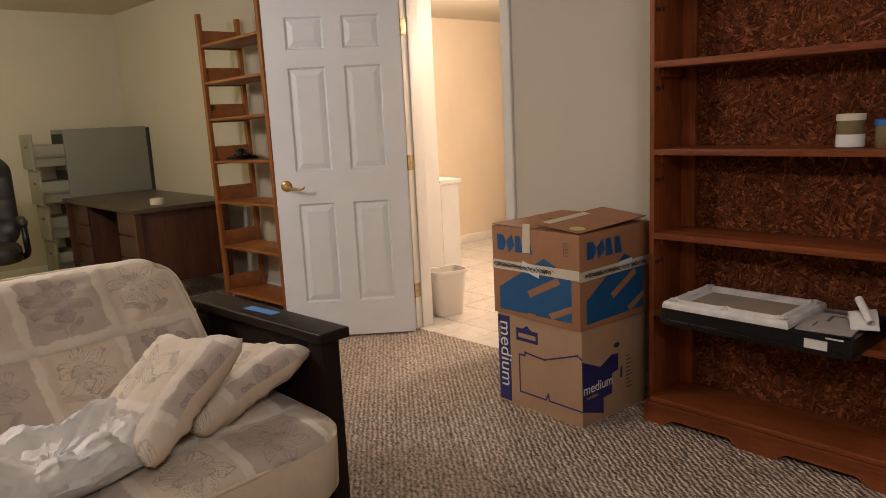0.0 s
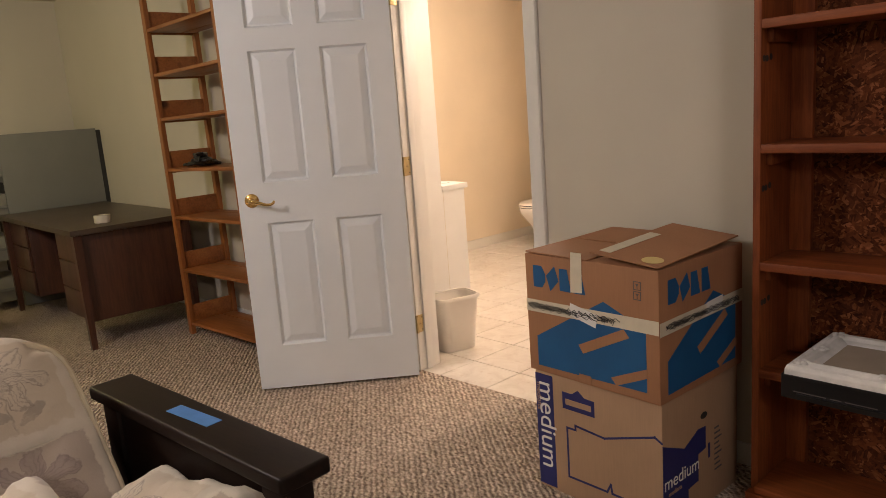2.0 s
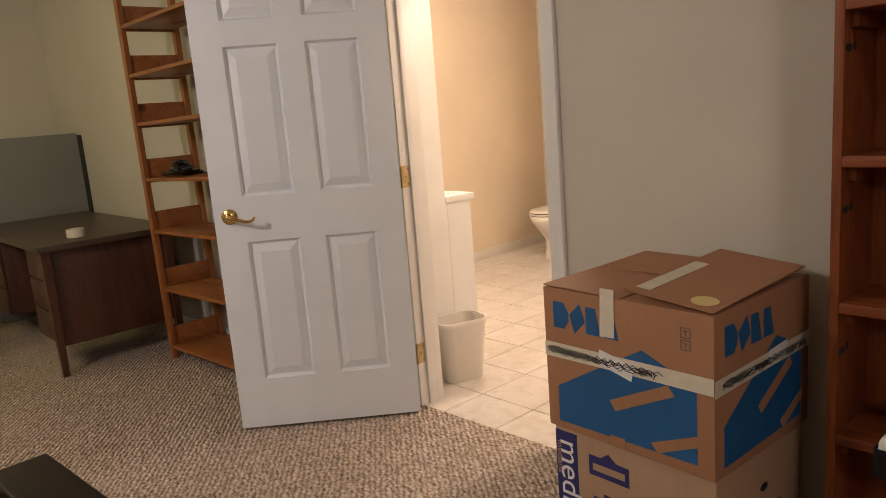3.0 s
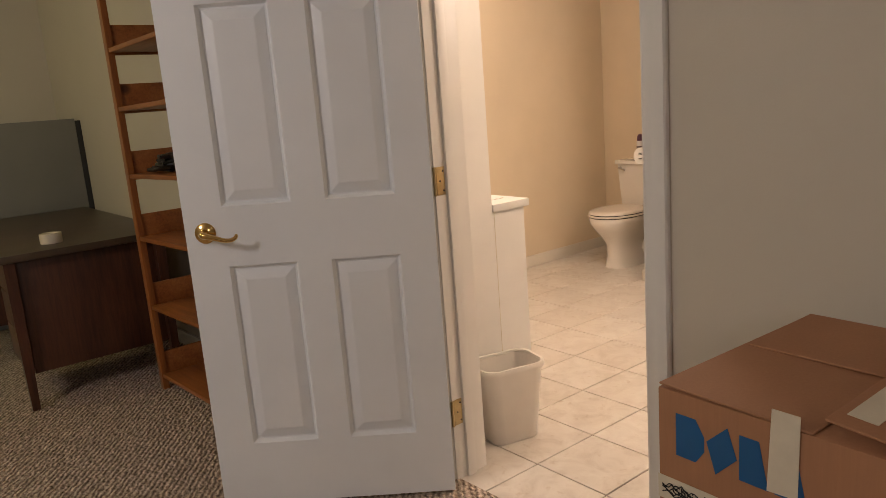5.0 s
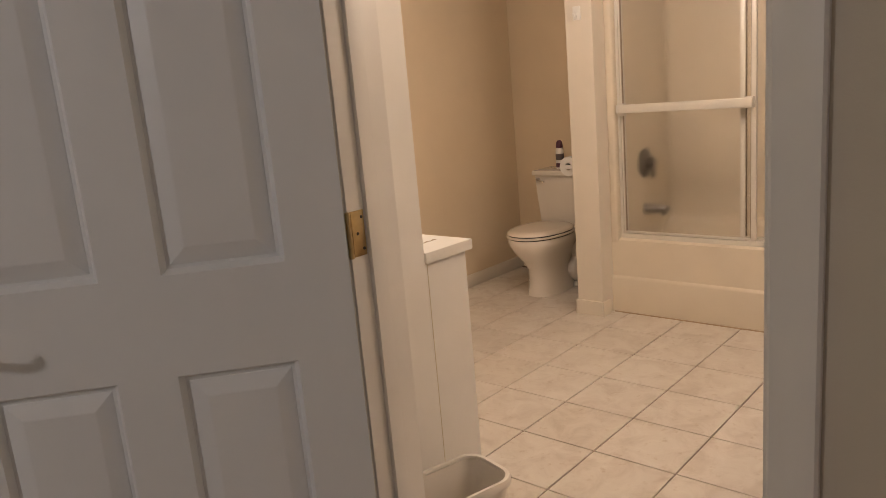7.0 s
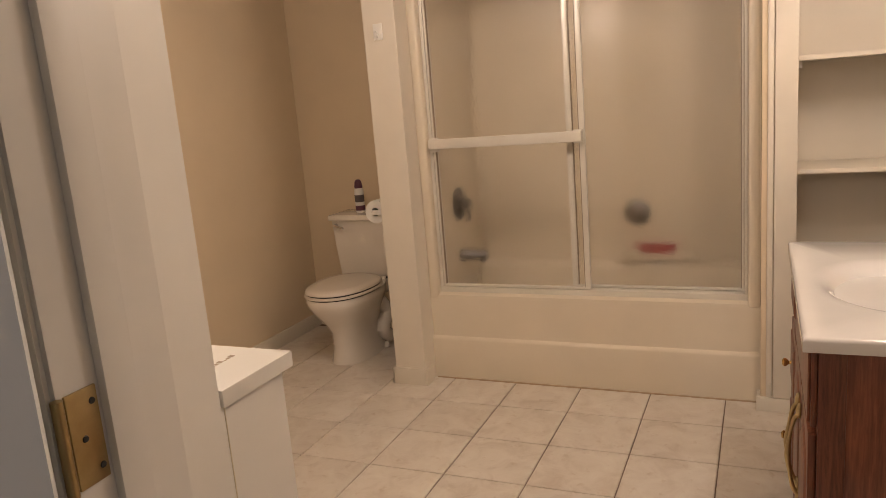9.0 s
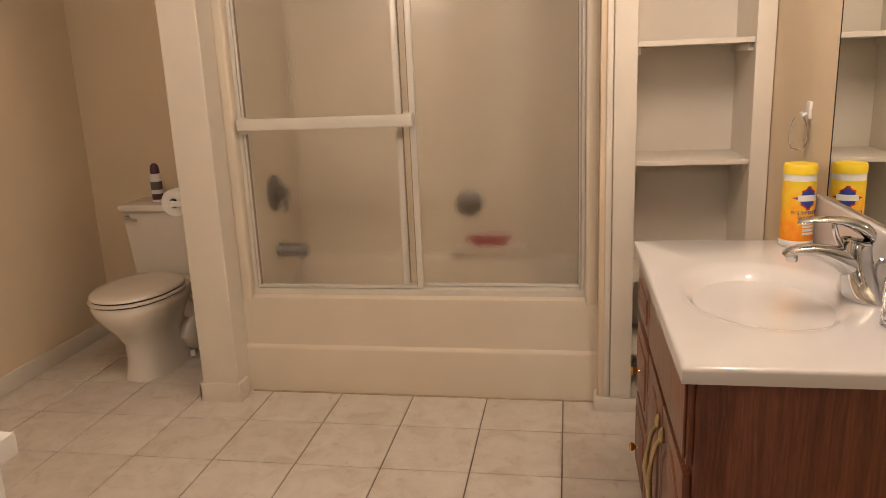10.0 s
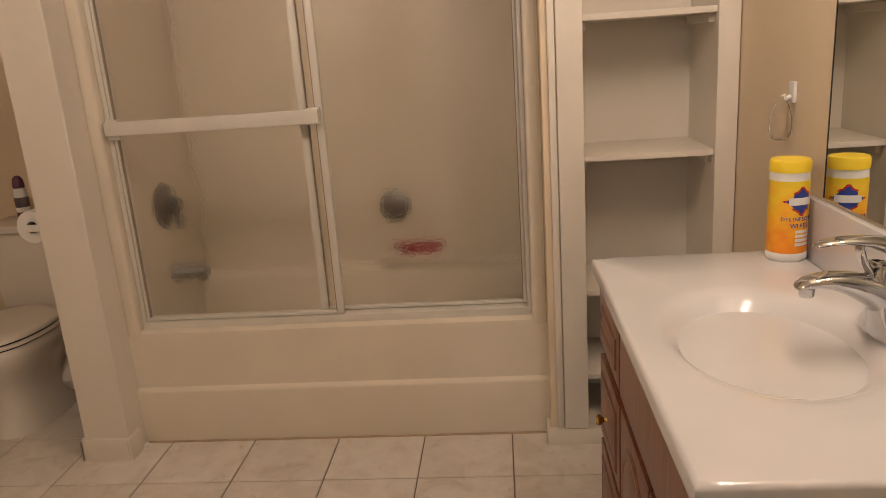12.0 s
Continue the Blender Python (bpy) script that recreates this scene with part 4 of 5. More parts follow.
def mattress(w, d, t, nx, ny, quilt_x, quilt_y, depth, round_r, m, seed=3):
    """A quilted pad: w by d, t thick, with rounded borders and stitched channels on its upper face. Local z up."""
    bm = bmesh.new()
    rows = []
    for side in (1, -1):
        grid = []
        for j in range(ny + 1):
            row = []
            for i in range(nx + 1):
                u, v = i / nx, j / ny
                x, y = (u - 0.5) * w, (v - 0.5) * d
                ca, cb = abs(x) - w / 2 + 1.4 * round_r, abs(y) - d / 2 + 1.4 * round_r
                if ca > 0 and cb > 0:
                    k = max(ca, cb) / math.hypot(ca, cb)
                    x, y = math.copysign(abs(x) - ca + ca * k, x), math.copysign(abs(y) - cb + cb * k, y)
                ex = max(0.0, 1 - min(u, 1 - u) * w / round_r)
                ey = max(0.0, 1 - min(v, 1 - v) * d / round_r)
                e = min(1.0, math.hypot(ex, ey))
                z = t / 2 * (0.66 + 0.34 * math.sqrt(max(0.0, 1 - e * e)))
                if side > 0:
                    qx = abs(math.sin(math.pi * u * quilt_x)) ** 0.45
                    qy = abs(math.sin(math.pi * v * quilt_y)) ** 0.45
                    z -= depth * (1 - min(qx, qy)) * (1 - e)
                    z += 0.010 * noise.noise((x * 3.1 + seed, y * 3.1, 0.3)) + 0.006 * noise.noise((x * 13 + seed, y * 13, 1.3)) + 0.005 * (0.25 - abs(noise.noise((x * 9 + seed, y * 22, 4.3))))
                row.append(bm.verts.new(m @ Vector((x, y, side * z))))
            grid.append(row)
        for j in range(ny):
            for i in range(nx):
                q = (grid[j][i], grid[j][i + 1], grid[j + 1][i + 1], grid[j + 1][i])
                f = bm.faces.new(q if side > 0 else tuple(reversed(q)))
                f.material_index = 0 if side > 0 else 1
        rows.append(grid)
    a, b = rows
    loop = [(0, i) for i in range(nx)] + [(j, nx) for j in range(ny)] + [(ny, i) for i in range(nx, 0, -1)] + [(j, 0) for j in range(ny, 0, -1)]
    for (j0, i0), (j1, i1) in zip(loop, loop[1:] + loop[:1]):
        bm.faces.new((b[j0][i0], b[j1][i1], a[j1][i1], a[j0][i0])).material_index = 1
    return bm


SEATM = pose((SX0 + SX1) / 2, 3.765, 0.376, 3.0, 0, 0)
seat = part("seat_mattress", mattress(SX1 - SX0, 0.74, 0.24, 150, 60, 8, 3, 0.026, 0.11, SEATM), M_FLORAL, sofa, "cream floral quilted seat mattress", True, 80)
BACKM = pose((SX0 + 2.505) / 2, 4.20, 0.632, 50, 0, 0)
back = part("back_mattress", mattress(2.505 - SX0, 0.56, 0.22, 150, 60, 8, 2, 0.030, 0.10, BACKM, 9), M_FLORAL, sofa, "cream floral quilted back mattress", True, 80)


seat.data.materials.append(M_BORDER)
back.data.materials.append(M_BORDER)


def border_cord(w, d, z, r, m, inset=0.012):
    pts = []
    for k in range(97):
        a = 2 * math.pi * k / 96
        c, s = math.cos(a), math.sin(a)
        q = 1 / (abs(c) ** 7 + abs(s) ** 7) ** (1 / 7)
        pts.append(m @ Vector((c * q * (w / 2 - inset), s * q * (d / 2 - inset), z)))
    return tube(pts, r, 8)


part("piping", border_cord(2.505 - SX0, 0.56, 0.073, 0.007, BACKM, 0.0), M_CREAMPIPE, back, "cream piping")
part("piping", border_cord(SX1 - SX0, 0.74, 0.079, 0.006, SEATM, 0.0), M_CREAMPIPE, seat, "cream piping")


def throw_pillow(w, h, t, m, label, seed):
    """A stuffed square cushion with pinched corners; stands on its own pose."""
    n = 40
    bm = bmesh.new()
    sides = []
    for s in (1, -1):
        grid = []
        for j in range(n + 1):
            row = []
            for i in range(n + 1):
                u, v = 2 * i / n - 1, 2 * j / n - 1
                pinch = 1 - 0.17 * (1 - abs(u * v)) * (max(abs(u), abs(v)) ** 2) * (1 - min(abs(u), abs(v)) ** 2)
                fill = ((1 - u ** 4) * (1 - v ** 4)) ** 0.42
                z = s * t / 2 * fill
                if abs(u) < 0.98 and abs(v) < 0.98:
                    z += 0.010 * noise.noise((u * 3 + seed, v * 3, s * 1.7)) + 0.006 * noise.noise((u * 9 + seed, v * 9, s)) + 0.007 * (0.25 - abs(noise.noise((u * 5 + seed, v * 5, s * 3.1))))
                row.append(bm.verts.new((u * w / 2 * pinch, v * h / 2 * pinch, z)))
            grid.append(row)
        sides.append(grid)
        for j in range(n):
            for i in range(n):
                q = (grid[j][i], grid[j][i + 1], grid[j + 1][i + 1], grid[j + 1][i])
                bm.faces.new(q if s > 0 else tuple(reversed(q))).material_index = 0 if s > 0 else 1
    bmesh.ops.remove_doubles(bm, verts=bm.verts, dist=0.0005)
    ob = solo("throw_pillow", bm, M_FLORAL, label, "pillow", m, "pillows on the sofa", 80)
    ob.data.materials.append(M_BORDER)
    return ob


throw_pillow(0.40, 0.425, 0.13, pose(2.155, 3.70, 0.606, -11, -37, 12), "cream floral throw pillow leaning on another pillow", 1.0)
throw_pillow(0.425, 0.425, 0.13, pose(2.38, 3.79, 0.543, -11, -17, 6), "cream floral throw pillow lying against the sofa arm", 5.0)

# plastic bag on the seat
n1 = 120
rings = []
# base, swelling side, slack rim, and the hollow inside: radius, height, crumple
for r0, z0, k in ((0.13, 0.0, 0.1), (0.19, 0.004, 0.5), (0.225, 0.03, 0.8), (0.235, 0.06, 1.0), (0.225, 0.09, 1.0), (0.20, 0.118, 1.1), (0.165, 0.135, 1.2), (0.14, 0.132, 1.2), (0.125, 0.105, 1.1), (0.105, 0.075, 1.0), (0.07, 0.06, 0.8), (0.03, 0.055, 0.4)):
    row = []
    for i in range(n1):
        a = 2 * math.pi * i / n1
        c, s_ = math.cos(a), math.sin(a)
        fold = 0.5 - abs(noise.noise((3.0 * c + 5, 3.0 * s_, z0 * 9)))
        crease = 0.35 - abs(noise.noise((7.5 * c, 7.5 * s_ + 3, z0 * 16)))
        r = r0 * (1 + k * (0.16 * noise.noise((1.6 * c, 1.6 * s_, 2.0)) + 0.13 * fold + 0.07 * crease))
        z = z0 * (1 + 0.42 * noise.noise((1.8 * c, 1.8 * s_, 7.0)) + 0.14 * crease) + 0.03 * k * (z0 > 0.02) * (fold - 0.3)
        row.append((1.2 * r * c, 0.84 * r * s_, max(0.0, z)))
    rings.append(row)
fine = []
for a, b in zip(rings, rings[1:]):
    for k in range(5):
        t = k / 5
        row = []
        for p, q in zip(a, b):
            v = Vector(p).lerp(Vector(q), t)
            d = 0.6 * (0.28 - abs(noise.noise(v * 11))) + 0.45 * (0.28 - abs(noise.noise(v * 26 + Vector((3, 1, 2))))) + 0.25 * (0.28 - abs(noise.noise(v * 55)))
            grow = min(1.0, v.z / 0.03)
            out = Vector((v.x, v.y, 0.10)).normalized()
            row.append(v + out * 0.055 * d * grow)
        fine.append(row)
rings = [[(v[0], v[1], max(0.0, 0.80 * v[2])) for v in row] for row in fine + rings[-1:]]
bag = solo("plastic_bag", loft(rings), M_BAG, "crumpled white plastic shopping bag lying on the sofa seat", "bag", pose(1.84, 3.64, 0.490, 0, 4, 14), "", 40)
bpy.context.view_layer.update()
bm = bmesh.new()
for k in range(7):
    hit, where, normal, _ = bag.ray_cast(Vector((0.6, -0.16 + 0.022 * k, 0.28)), Vector((-0.86, 0.10, -0.44)).normalized())
    if hit:
        turn = normal.to_track_quat("Z", "Y").to_matrix().to_4x4()
        addbox(bm, -0.005, 0.005, -0.016 - 0.004 * (k % 3), 0.016, 0.0003, 0.0016, 0, 1, Matrix.Translation(where) @ turn @ pose(0, 0, 0, 0, 0, 20 * (k % 2)))
part("print", bm, M_INK, bag, "black printed letters", False)

solo("tape_label", box(-0.019, 0.019, -0.08, 0.08, 0, 0.0012), M_BLUETAPE, "blue painter's tape label on the sofa arm", "tape", sofa.matrix_basis @ pose(2.632, 3.93, 0.7102, 0, 0, 3))

# open-sided pine shelf rack by the wall
rack = thing("shelf_rack", "tall amber pine slatted shelf rack against the wall", "shelf rack", WALL @ pose(-0.375, 1.11, 0, -1.0, 0, 0))
RD, RW = 0.34, 0.875
for y in (0.0, RW - 0.042):
    part("post", box(0.0, 0.03, y, y + 0.042, 0, 2.15, 0.003), M_LADDER, rack)
    part("post", box(RD - 0.03, RD, y, y + 0.042, 0, 2.13, 0.003), M_LADDER, rack)
for z in (0.10, 0.45, 0.79, 1.09, 1.40, 1.665, 1.93):
    part("shelf", box(0.004, RD - 0.12, 0.043, RW - 0.043, z - 0.02, z, 0.003), M_LADDER_H, rack)
    part("shelf", box(RD - 0.113, RD - 0.03, 0.043, RW - 0.043, z - 0.02, z, 0.003), M_LADDER_H, rack)
    for y in (0.012, RW - 0.03):
        part("end_board", box(0.031, RD - 0.031, y, y + 0.018, z - 0.03, z + 0.105, 0.003), M_LADDER_H, rack)
cab = thing("cable_bundle", "tangle of black cables lying on a rack shelf", "cables", rack.matrix_basis @ pose(0.13, RW - 0.25, 1.09))
rng = random.Random(8)
for k in range(6):
    pts = []
    for s in range(25):
        a = s * 0.52 + k
        pts.append((0.075 * math.cos(a) * (1 + 0.3 * rng.random()), 0.13 * math.sin(a + 0.4 * k) * (0.8 + 0.3 * rng.random()), 0.010 + 0.011 * k + 0.012 * rng.random()))
    part("cable", tube(pts, 0.009, 6), M_BLACK, cab)

# desk
desk = thing("desk", "dark walnut double-pedestal office desk with worn laminate top", "desk")
part("top", box(3.33, 4.13, 7.14, 8.86, 0.725, 0.76, 0.005), M_DESKTOP, desk, "dark laminate desk top")
for y0, y1 in ((7.20, 7.66), (8.36, 8.80)):
    ped = part("pedestal", box(3.40, 4.08, y0, y1, 0.17, 0.725, 0.004), M_DESK, desk)
    for k in range(3):
        dr = part("drawer", box(3.382, 3.40, y0 + 0.012, y1 - 0.012, 0.18 + 0.18 * k, 0.352 + 0.18 * k, 0.004), M_DESK, ped)
    for x in (3.345, 4.03):
        yy = y0 - 0.045 if y0 < 8 else y1 + 0.001
        part("leg", loft([[(x + a * s + 0.025, yy + b * s + 0.022, z) for a, b in ((-1, -1), (1, -1), (1, 1), (-1, 1))] for z, s in ((0.0, 0.017), (0.35, 0.022), (0.724, 0.024))]), M_DESK, desk)
part("modesty_panel", box(3.98, 4.0, 7.66, 8.36, 0.30, 0.725, 0.003), M_DESK, desk)
bm = lathe([(0.034, 0), (0.05, 0), (0.051, 0.004), (0.051, 0.044), (0.05, 0.048), (0.034, 0.048), (0.034, 0)], ID, 32)
solo("tape_roll", bm, M_TAPE, "roll of cream masking tape on the desk", "tape roll", pose(3.60, 7.36, 0.76))

# filing cabinet with its drawers pulled out
fc = thing("filing_cabinet", "grey steel four-drawer filing cabinet with drawers pulled open", "filing cabinet", pose(3.43, 8.93, 0))
part("body", box(0.0, 0.74, 0, 0.39, 0.01, 1.365, 0.006), M_GREYSTEEL, fc)
# solid dark strip painted in for the shadow between cabinet and wall
part("back_gap_shade", box(0.741, 0.775, 0.0, 0.40, 0.0, 1.35, 0.003), M_DARK, fc, "dark strip standing in for the shadow behind it")
for k, ext in enumerate((0.17, 0.19, 0.22, 0.25)):
    z = 0.05 + 0.325 * k
    dr = part("drawer_front", box(-ext - 0.02, -ext, 0.01, 0.38, z, z + 0.31, 0.004), M_PALESTEEL, fc, "pale grey steel drawer front")
    part("drawer_box", box(-ext, -0.001, 0.02, 0.37, z + 0.02, z + 0.21, 0.003), M_PALESTEEL, dr)
    part("rail", box(-ext, -0.001, 0.006, 0.02, z + 0.10, z + 0.125, 0.001), M_GREYSTEEL, dr)
    # dark sheet on the solid body, painted shade of the open drawer space
    part("gap_shade", box(-0.004, -0.0005, 0.02, 0.37, z + 0.215, z + 0.30), M_DARK, dr, "", False)
    part("pull", box(-ext - 0.035, -ext - 0.02, 0.15, 0.24, z + 0.19, z + 0.205, 0.003), M_NICKEL, dr)

# office chair
CH = pose(2.47, 7.85, 0, 0, 0, -8)
chair = thing("office_chair", "black padded leather office chair on castors", "chair", CH)
cush = part("seat", mattress(0.52, 0.52, 0.13, 24, 24, 1, 3, 0.012, 0.09, pose(0, 0, 0.49)), M_LEATHER, chair, "", True, 80)
rest = part("backrest", mattress(0.58, 0.70, 0.14, 30, 34, 3, 4, 0.02, 0.10, pose(0, 0.27, 0.84, 82, 0, 0)), M_LEATHER, chair, "", True, 80)
for pad in (cush, rest):
    pad.data.materials.append(M_LEATHER)
for x in (-0.29, 0.29):
    ar = part("armrest", tube([(x, -0.14, 0.68), (x, -0.10, 0.705), (x, 0.02, 0.71), (x, 0.14, 0.705), (x, 0.18, 0.69)], [0.022, 0.034, 0.036, 0.034, 0.024], 12), M_LEATHER, chair)
    part("arm_bracket", tube([(x, -0.12, 0.68), (x, -0.17, 0.58), (x, -0.10, 0.47), (x * 0.7, 0.0, 0.43)], 0.022, 10), M_BLACK, ar)
part("column", lathe([(0, 0.10), (0.03, 0.10), (0.03, 0.28), (0.02, 0.28), (0.02, 0.43), (0, 0.43)]), M_BLACK, chair)
for k in range(5):
    a = radians(72 * k + 10)
    lg = part("leg", tube([(0, 0, 0.12), (0.15 * math.cos(a), 0.15 * math.sin(a), 0.105), (0.30 * math.cos(a), 0.30 * math.sin(a), 0.07)], [0.03, 0.024, 0.018], 8), M_BLACK, chair)
    part("castor", lathe([(0, -0.02), (0.028, -0.02), (0.03, 0), (0.028, 0.02), (0, 0.02)], Matrix.Translation((0.30 * math.cos(a), 0.30 * math.sin(a), 0.03)) @ pose(0, 0, 0, 90, 0, 72 * k), 14), M_BLACK, lg)

# ---- bathroom ----
bath_floor = structure("floor_bathroom", box(4.25, 8.1, 3.9, 7.5, -0.11, -0.003), M_GROUT, "cream ceramic tile floor with dark grout", "tile floor")
structure("wall_bath_north", box(4.4, 8.1, 7.2, 7.32, 0, BCEIL - 0.001), M_BWALL, "tan painted bathroom wall", "wall")
structure("wall_bath_south", box(4.49, 8.1, 3.94, 4.048, 0, BCEIL - 0.001), M_BWALL, "tan painted bathroom wall", "wall")
structure("wall_toilet_back", box(7.72, 7.84, 6.26, 7.2, 0, BCEIL - 0.001), M_BWALL, "tan painted wall behind the toilet", "wall")
structure("wall_partition", box(6.91, 7.95, 6.09, 6.25, 0, BCEIL - 0.001, 0.006), M_CREAM, "white painted partition end between toilet and tub", "wall")
structure("wall_panel", box(4.49, 4.80, 5.44, 5.58, 0, BCEIL - 0.001), M_WHITE, "white painted wall end beside the door", "wall")
baseboard_run("baseboard", 4.80, 7.72, 7.186, 7.2, 0.085, M_CREAM)
baseboard_run("baseboard", 7.706, 7.72, 6.25, 7.186, 0.085, M_CREAM)
baseboard_run("baseboard", 6.896, 6.98, 6.078, 6.09, 0.085, M_CREAM)
baseboard_run("baseboard", 6.896, 6.91, 6.09, 6.262, 0.085, M_CREAM)
baseboard_run("baseboard", 6.896, 7.7, 6.25, 6.262, 0.085, M_CREAM)

# half-height wall with its cap
pony = new("half_wall")
tagged(pony, "white half-height wall with a painted wooden cap", "half wall", "", "structure")
part("panel", box(4.80, 4.985, 5.45, 7.19, 0, 0.86), M_WHITE, pony)
part("cap", box(4.803, 5.005, 5.435, 7.19, 0.86, 0.892, 0.005), M_WHITE, pony)
part("joint", box(4.8175, 4.8195, 5.4488, 5.4499, 0.002, 0.858), M_TAPE, pony, "fine joint line", False)
bm = bmesh.new()
for i in range(9):
    addbox(bm, 4.86 + 0.011 * i, 4.868 + 0.011 * i, 5.53, 5.533 + 0.004 * (i % 3), 0.8918, 0.8926)
part("scribble", bm, M_LINEN, pony, "faint pencil writing", False)

# tub alcove: one moulded unit
tub = thing("bathtub", "almond fibreglass bathtub and surround with glossy ledges", "bathtub")
prof = [(7.022, 0.0), (7.02, 0.195), (7.024, 0.205), (7.036, 0.212), (7.038, 0.22), (7.030, 0.40), (7.034, 0.418), (7.048, 0.426), (7.16, 0.426), (7.185, 0.415), (7.24, 0.10), (7.30, 0.07), (7.60, 0.07), (7.66, 0.10), (7.70, 0.41), (7.72, 0.425), (7.80, 0.425), (7.80, 0.0)]
bm = bmesh.new()
lo = [bm.verts.new((x, 4.62, z)) for x, z in prof]
hi = [bm.verts.new((x, 6.09, z)) for x, z in prof]
for i in range(len(prof) - 1):
    bm.faces.new((lo[i], lo[i + 1], hi[i + 1], hi[i]))
part("basin", bm, M_TUB, tub)
part("back_panel", box(7.755, 7.78, 4.62, 6.09, 0.42, 2.1, 0.004), M_TUB, tub)
for y0, y1 in ((4.62, 4.645), (6.065, 6.09)):
    part("end_panel", box(7.03, 7.76, y0, y1, 0.40, 2.1, 0.006), M_TUB, tub)
for y0, y1 in ((4.62, 4.668), (6.045, 6.09)):
    part("flange", box(7.028, 7.085, y0, y1, 0.40, 2.1, 0.014, 3), M_TUB, tub)
part("caulk", box(7.012, 7.0215, 4.635, 6.078, 0.0, 0.007, 0.003), M_CAULK, tub, "yellowed caulk line")
part("end_wall", box(7.19, 7.24, 4.645, 4.70, 0.10, 0.42, 0.01), M_TUB, tub)
part("soap_ledge", box(7.695, 7.756, 4.93, 5.29, 0.44, 0.478, 0.008, 3), M_TUB, tub)
structure("wall_tub_back", box(7.78, 7.90, 4.06, 6.26, 0, BCEIL - 0.001), M_BWALL, "plain wall behind the tub", "wall")
structure("wall_tub_head", box(6.95, 7.80, 4.62, 6.09, 2.1, BCEIL - 0.001), M_BWALL, "plain wall above the tub surround", "wall")

# sliding shower doors
doors = thing("shower_door", "pair of obscure glass sliding tub doors in pale metal frames", "shower door")
part("bottom_track", box(7.062, 7.135, 4.668, 6.045, 0.424, 0.452, 0.004), M_ALU, doors)
part("top_track", box(7.062, 7.135, 4.668, 6.045, 1.90, 1.95, 0.004), M_ALU, doors)
for y0, y1 in ((4.668, 4.682), (6.028, 6.045)):
    part("side_rail", box(7.065, 7.132, y0, y1, 0.45, 1.90, 0.004), M_ALU, doors)


def sliding_panel(x, y0, y1, s0, s1):
    p = part("panel_frame", box(x, x + 0.022, y0, y0 + s0, 0.455, 1.90, 0.003), M_ALU, doors)
    part("stile", box(x, x + 0.022, y1 - s1, y1, 0.455, 1.90, 0.003), M_ALU, p)
    part("rail", box(x, x + 0.022, y0 + s0, y1 - s1, 0.455, 0.465, 0.003), M_ALU, p)
    part("pane", box(x + 0.009, x + 0.013, y0 + s0 - 0.004, y1 - s1 + 0.004, 0.462, 1.88), M_FROST, p, "obscure glass pane", False).visible_shadow = False
    part("gasket", box(x + 0.004, x + 0.018, y0 + s0, y0 + s0 + 0.003, 0.466, 1.89), M_LINEN, p, "", False)
    part("gasket", box(x + 0.004, x + 0.018, y1 - s1 - 0.003, y1 - s1, 0.466, 1.89), M_LINEN, p, "", False)
    return p


sliding_panel(7.066, 5.315, 6.026, 0.024, 0.009)
sliding_panel(7.106, 4.684, 5.405, 0.009, 0.026)
bar = part("towel_bar", box(7.018, 7.036, 5.32, 6.03, 1.115, 1.16, 0.005), M_ALU, doors)
part("bracket", box(7.034, 7.068, 5.32, 5.36, 1.11, 1.165, 0.004), M_ALU, bar)
part("bracket", box(7.034, 7.068, 5.99, 6.03, 1.10, 1.165, 0.004), M_ALU, bar)

# fittings behind the glass
valve = thing("shower_valve", "brushed metal shower valve with a lever on the tub end", "valve", pose(7.42, 6.065, 0.80, 90, 0, 0))
part("escutcheon", lathe([(0, 0), (0.085, 0), (0.085, 0.006), (0.05, 0.02), (0.03, 0.025), (0.03, 0.06), (0, 0.065)]), M_NICKEL, valve)
part("lever", box(-0.012, 0.012, -0.09, 0.0, 0.045, 0.06, 0.004), M_NICKEL, valve)
spout = thing("tub_spout", "brushed metal tub spout", "spout", pose(7.42, 6.065, 0.53, 90, 0, 0))
part("spout_body", lathe([(0, 0), (0.032, 0), (0.032, 0.02), (0.027, 0.03), (0.025, 0.12), (0.02, 0.135), (0, 0.138)]), M_NICKEL, spout)
part("outlet", box(-0.018, 0.018, -0.035, 0.0, 0.105, 0.13, 0.005), M_NICKEL, spout)
solo("wall_disc", lathe([(0, 0), (0.065, 0), (0.065, 0.008), (0.045, 0.02), (0, 0.024)]), M_NICKEL, "dark metal round fitting on the tub back", "fitting", pose(7.755, 5.207, 0.685, 0, -90, 0))
razor = thing("razor", "red plastic razor lying on the tub rim", "razor", pose(7.725, 5.11, 0.478))
part("grip", tube([(0, -0.10, 0.035), (0.0, 0, 0.038), (0, 0.11, 0.035)], 0.011, 10), M_PINK, razor)
part("rest", box(-0.010, 0.010, -0.08, 0.08, 0, 0.03, 0.004), M_PINK, razor)

# built-in niche with shelves
structure("wall_niche", box(6.95, 7.06, 4.5165, 4.62, 0, BCEIL - 0.001, 0.004), M_BWALL, "painted wall end between tub and shelves", "wall")
structure("wall_niche_corner", box(6.95, 7.06, 4.048, 4.0905, 0, BCEIL - 0.001), M_BWALL, "painted wall end in the corner", "wall")
structure("wall_niche_head", box(6.95, 7.06, 4.0905, 4.5165, 2.15, BCEIL - 0.001), M_BWALL, "painted wall above the shelves", "wall")
baseboard_run("baseboard", 6.934, 6.95, 4.048, 4.635, 0.06, M_CREAM)
baseboard_run("baseboard", 6.95, 7.02, 4.62, 4.634, 0.06, M_CREAM)
shelves = thing("built_in_shelves", "white painted built-in linen shelves, empty", "shelves")
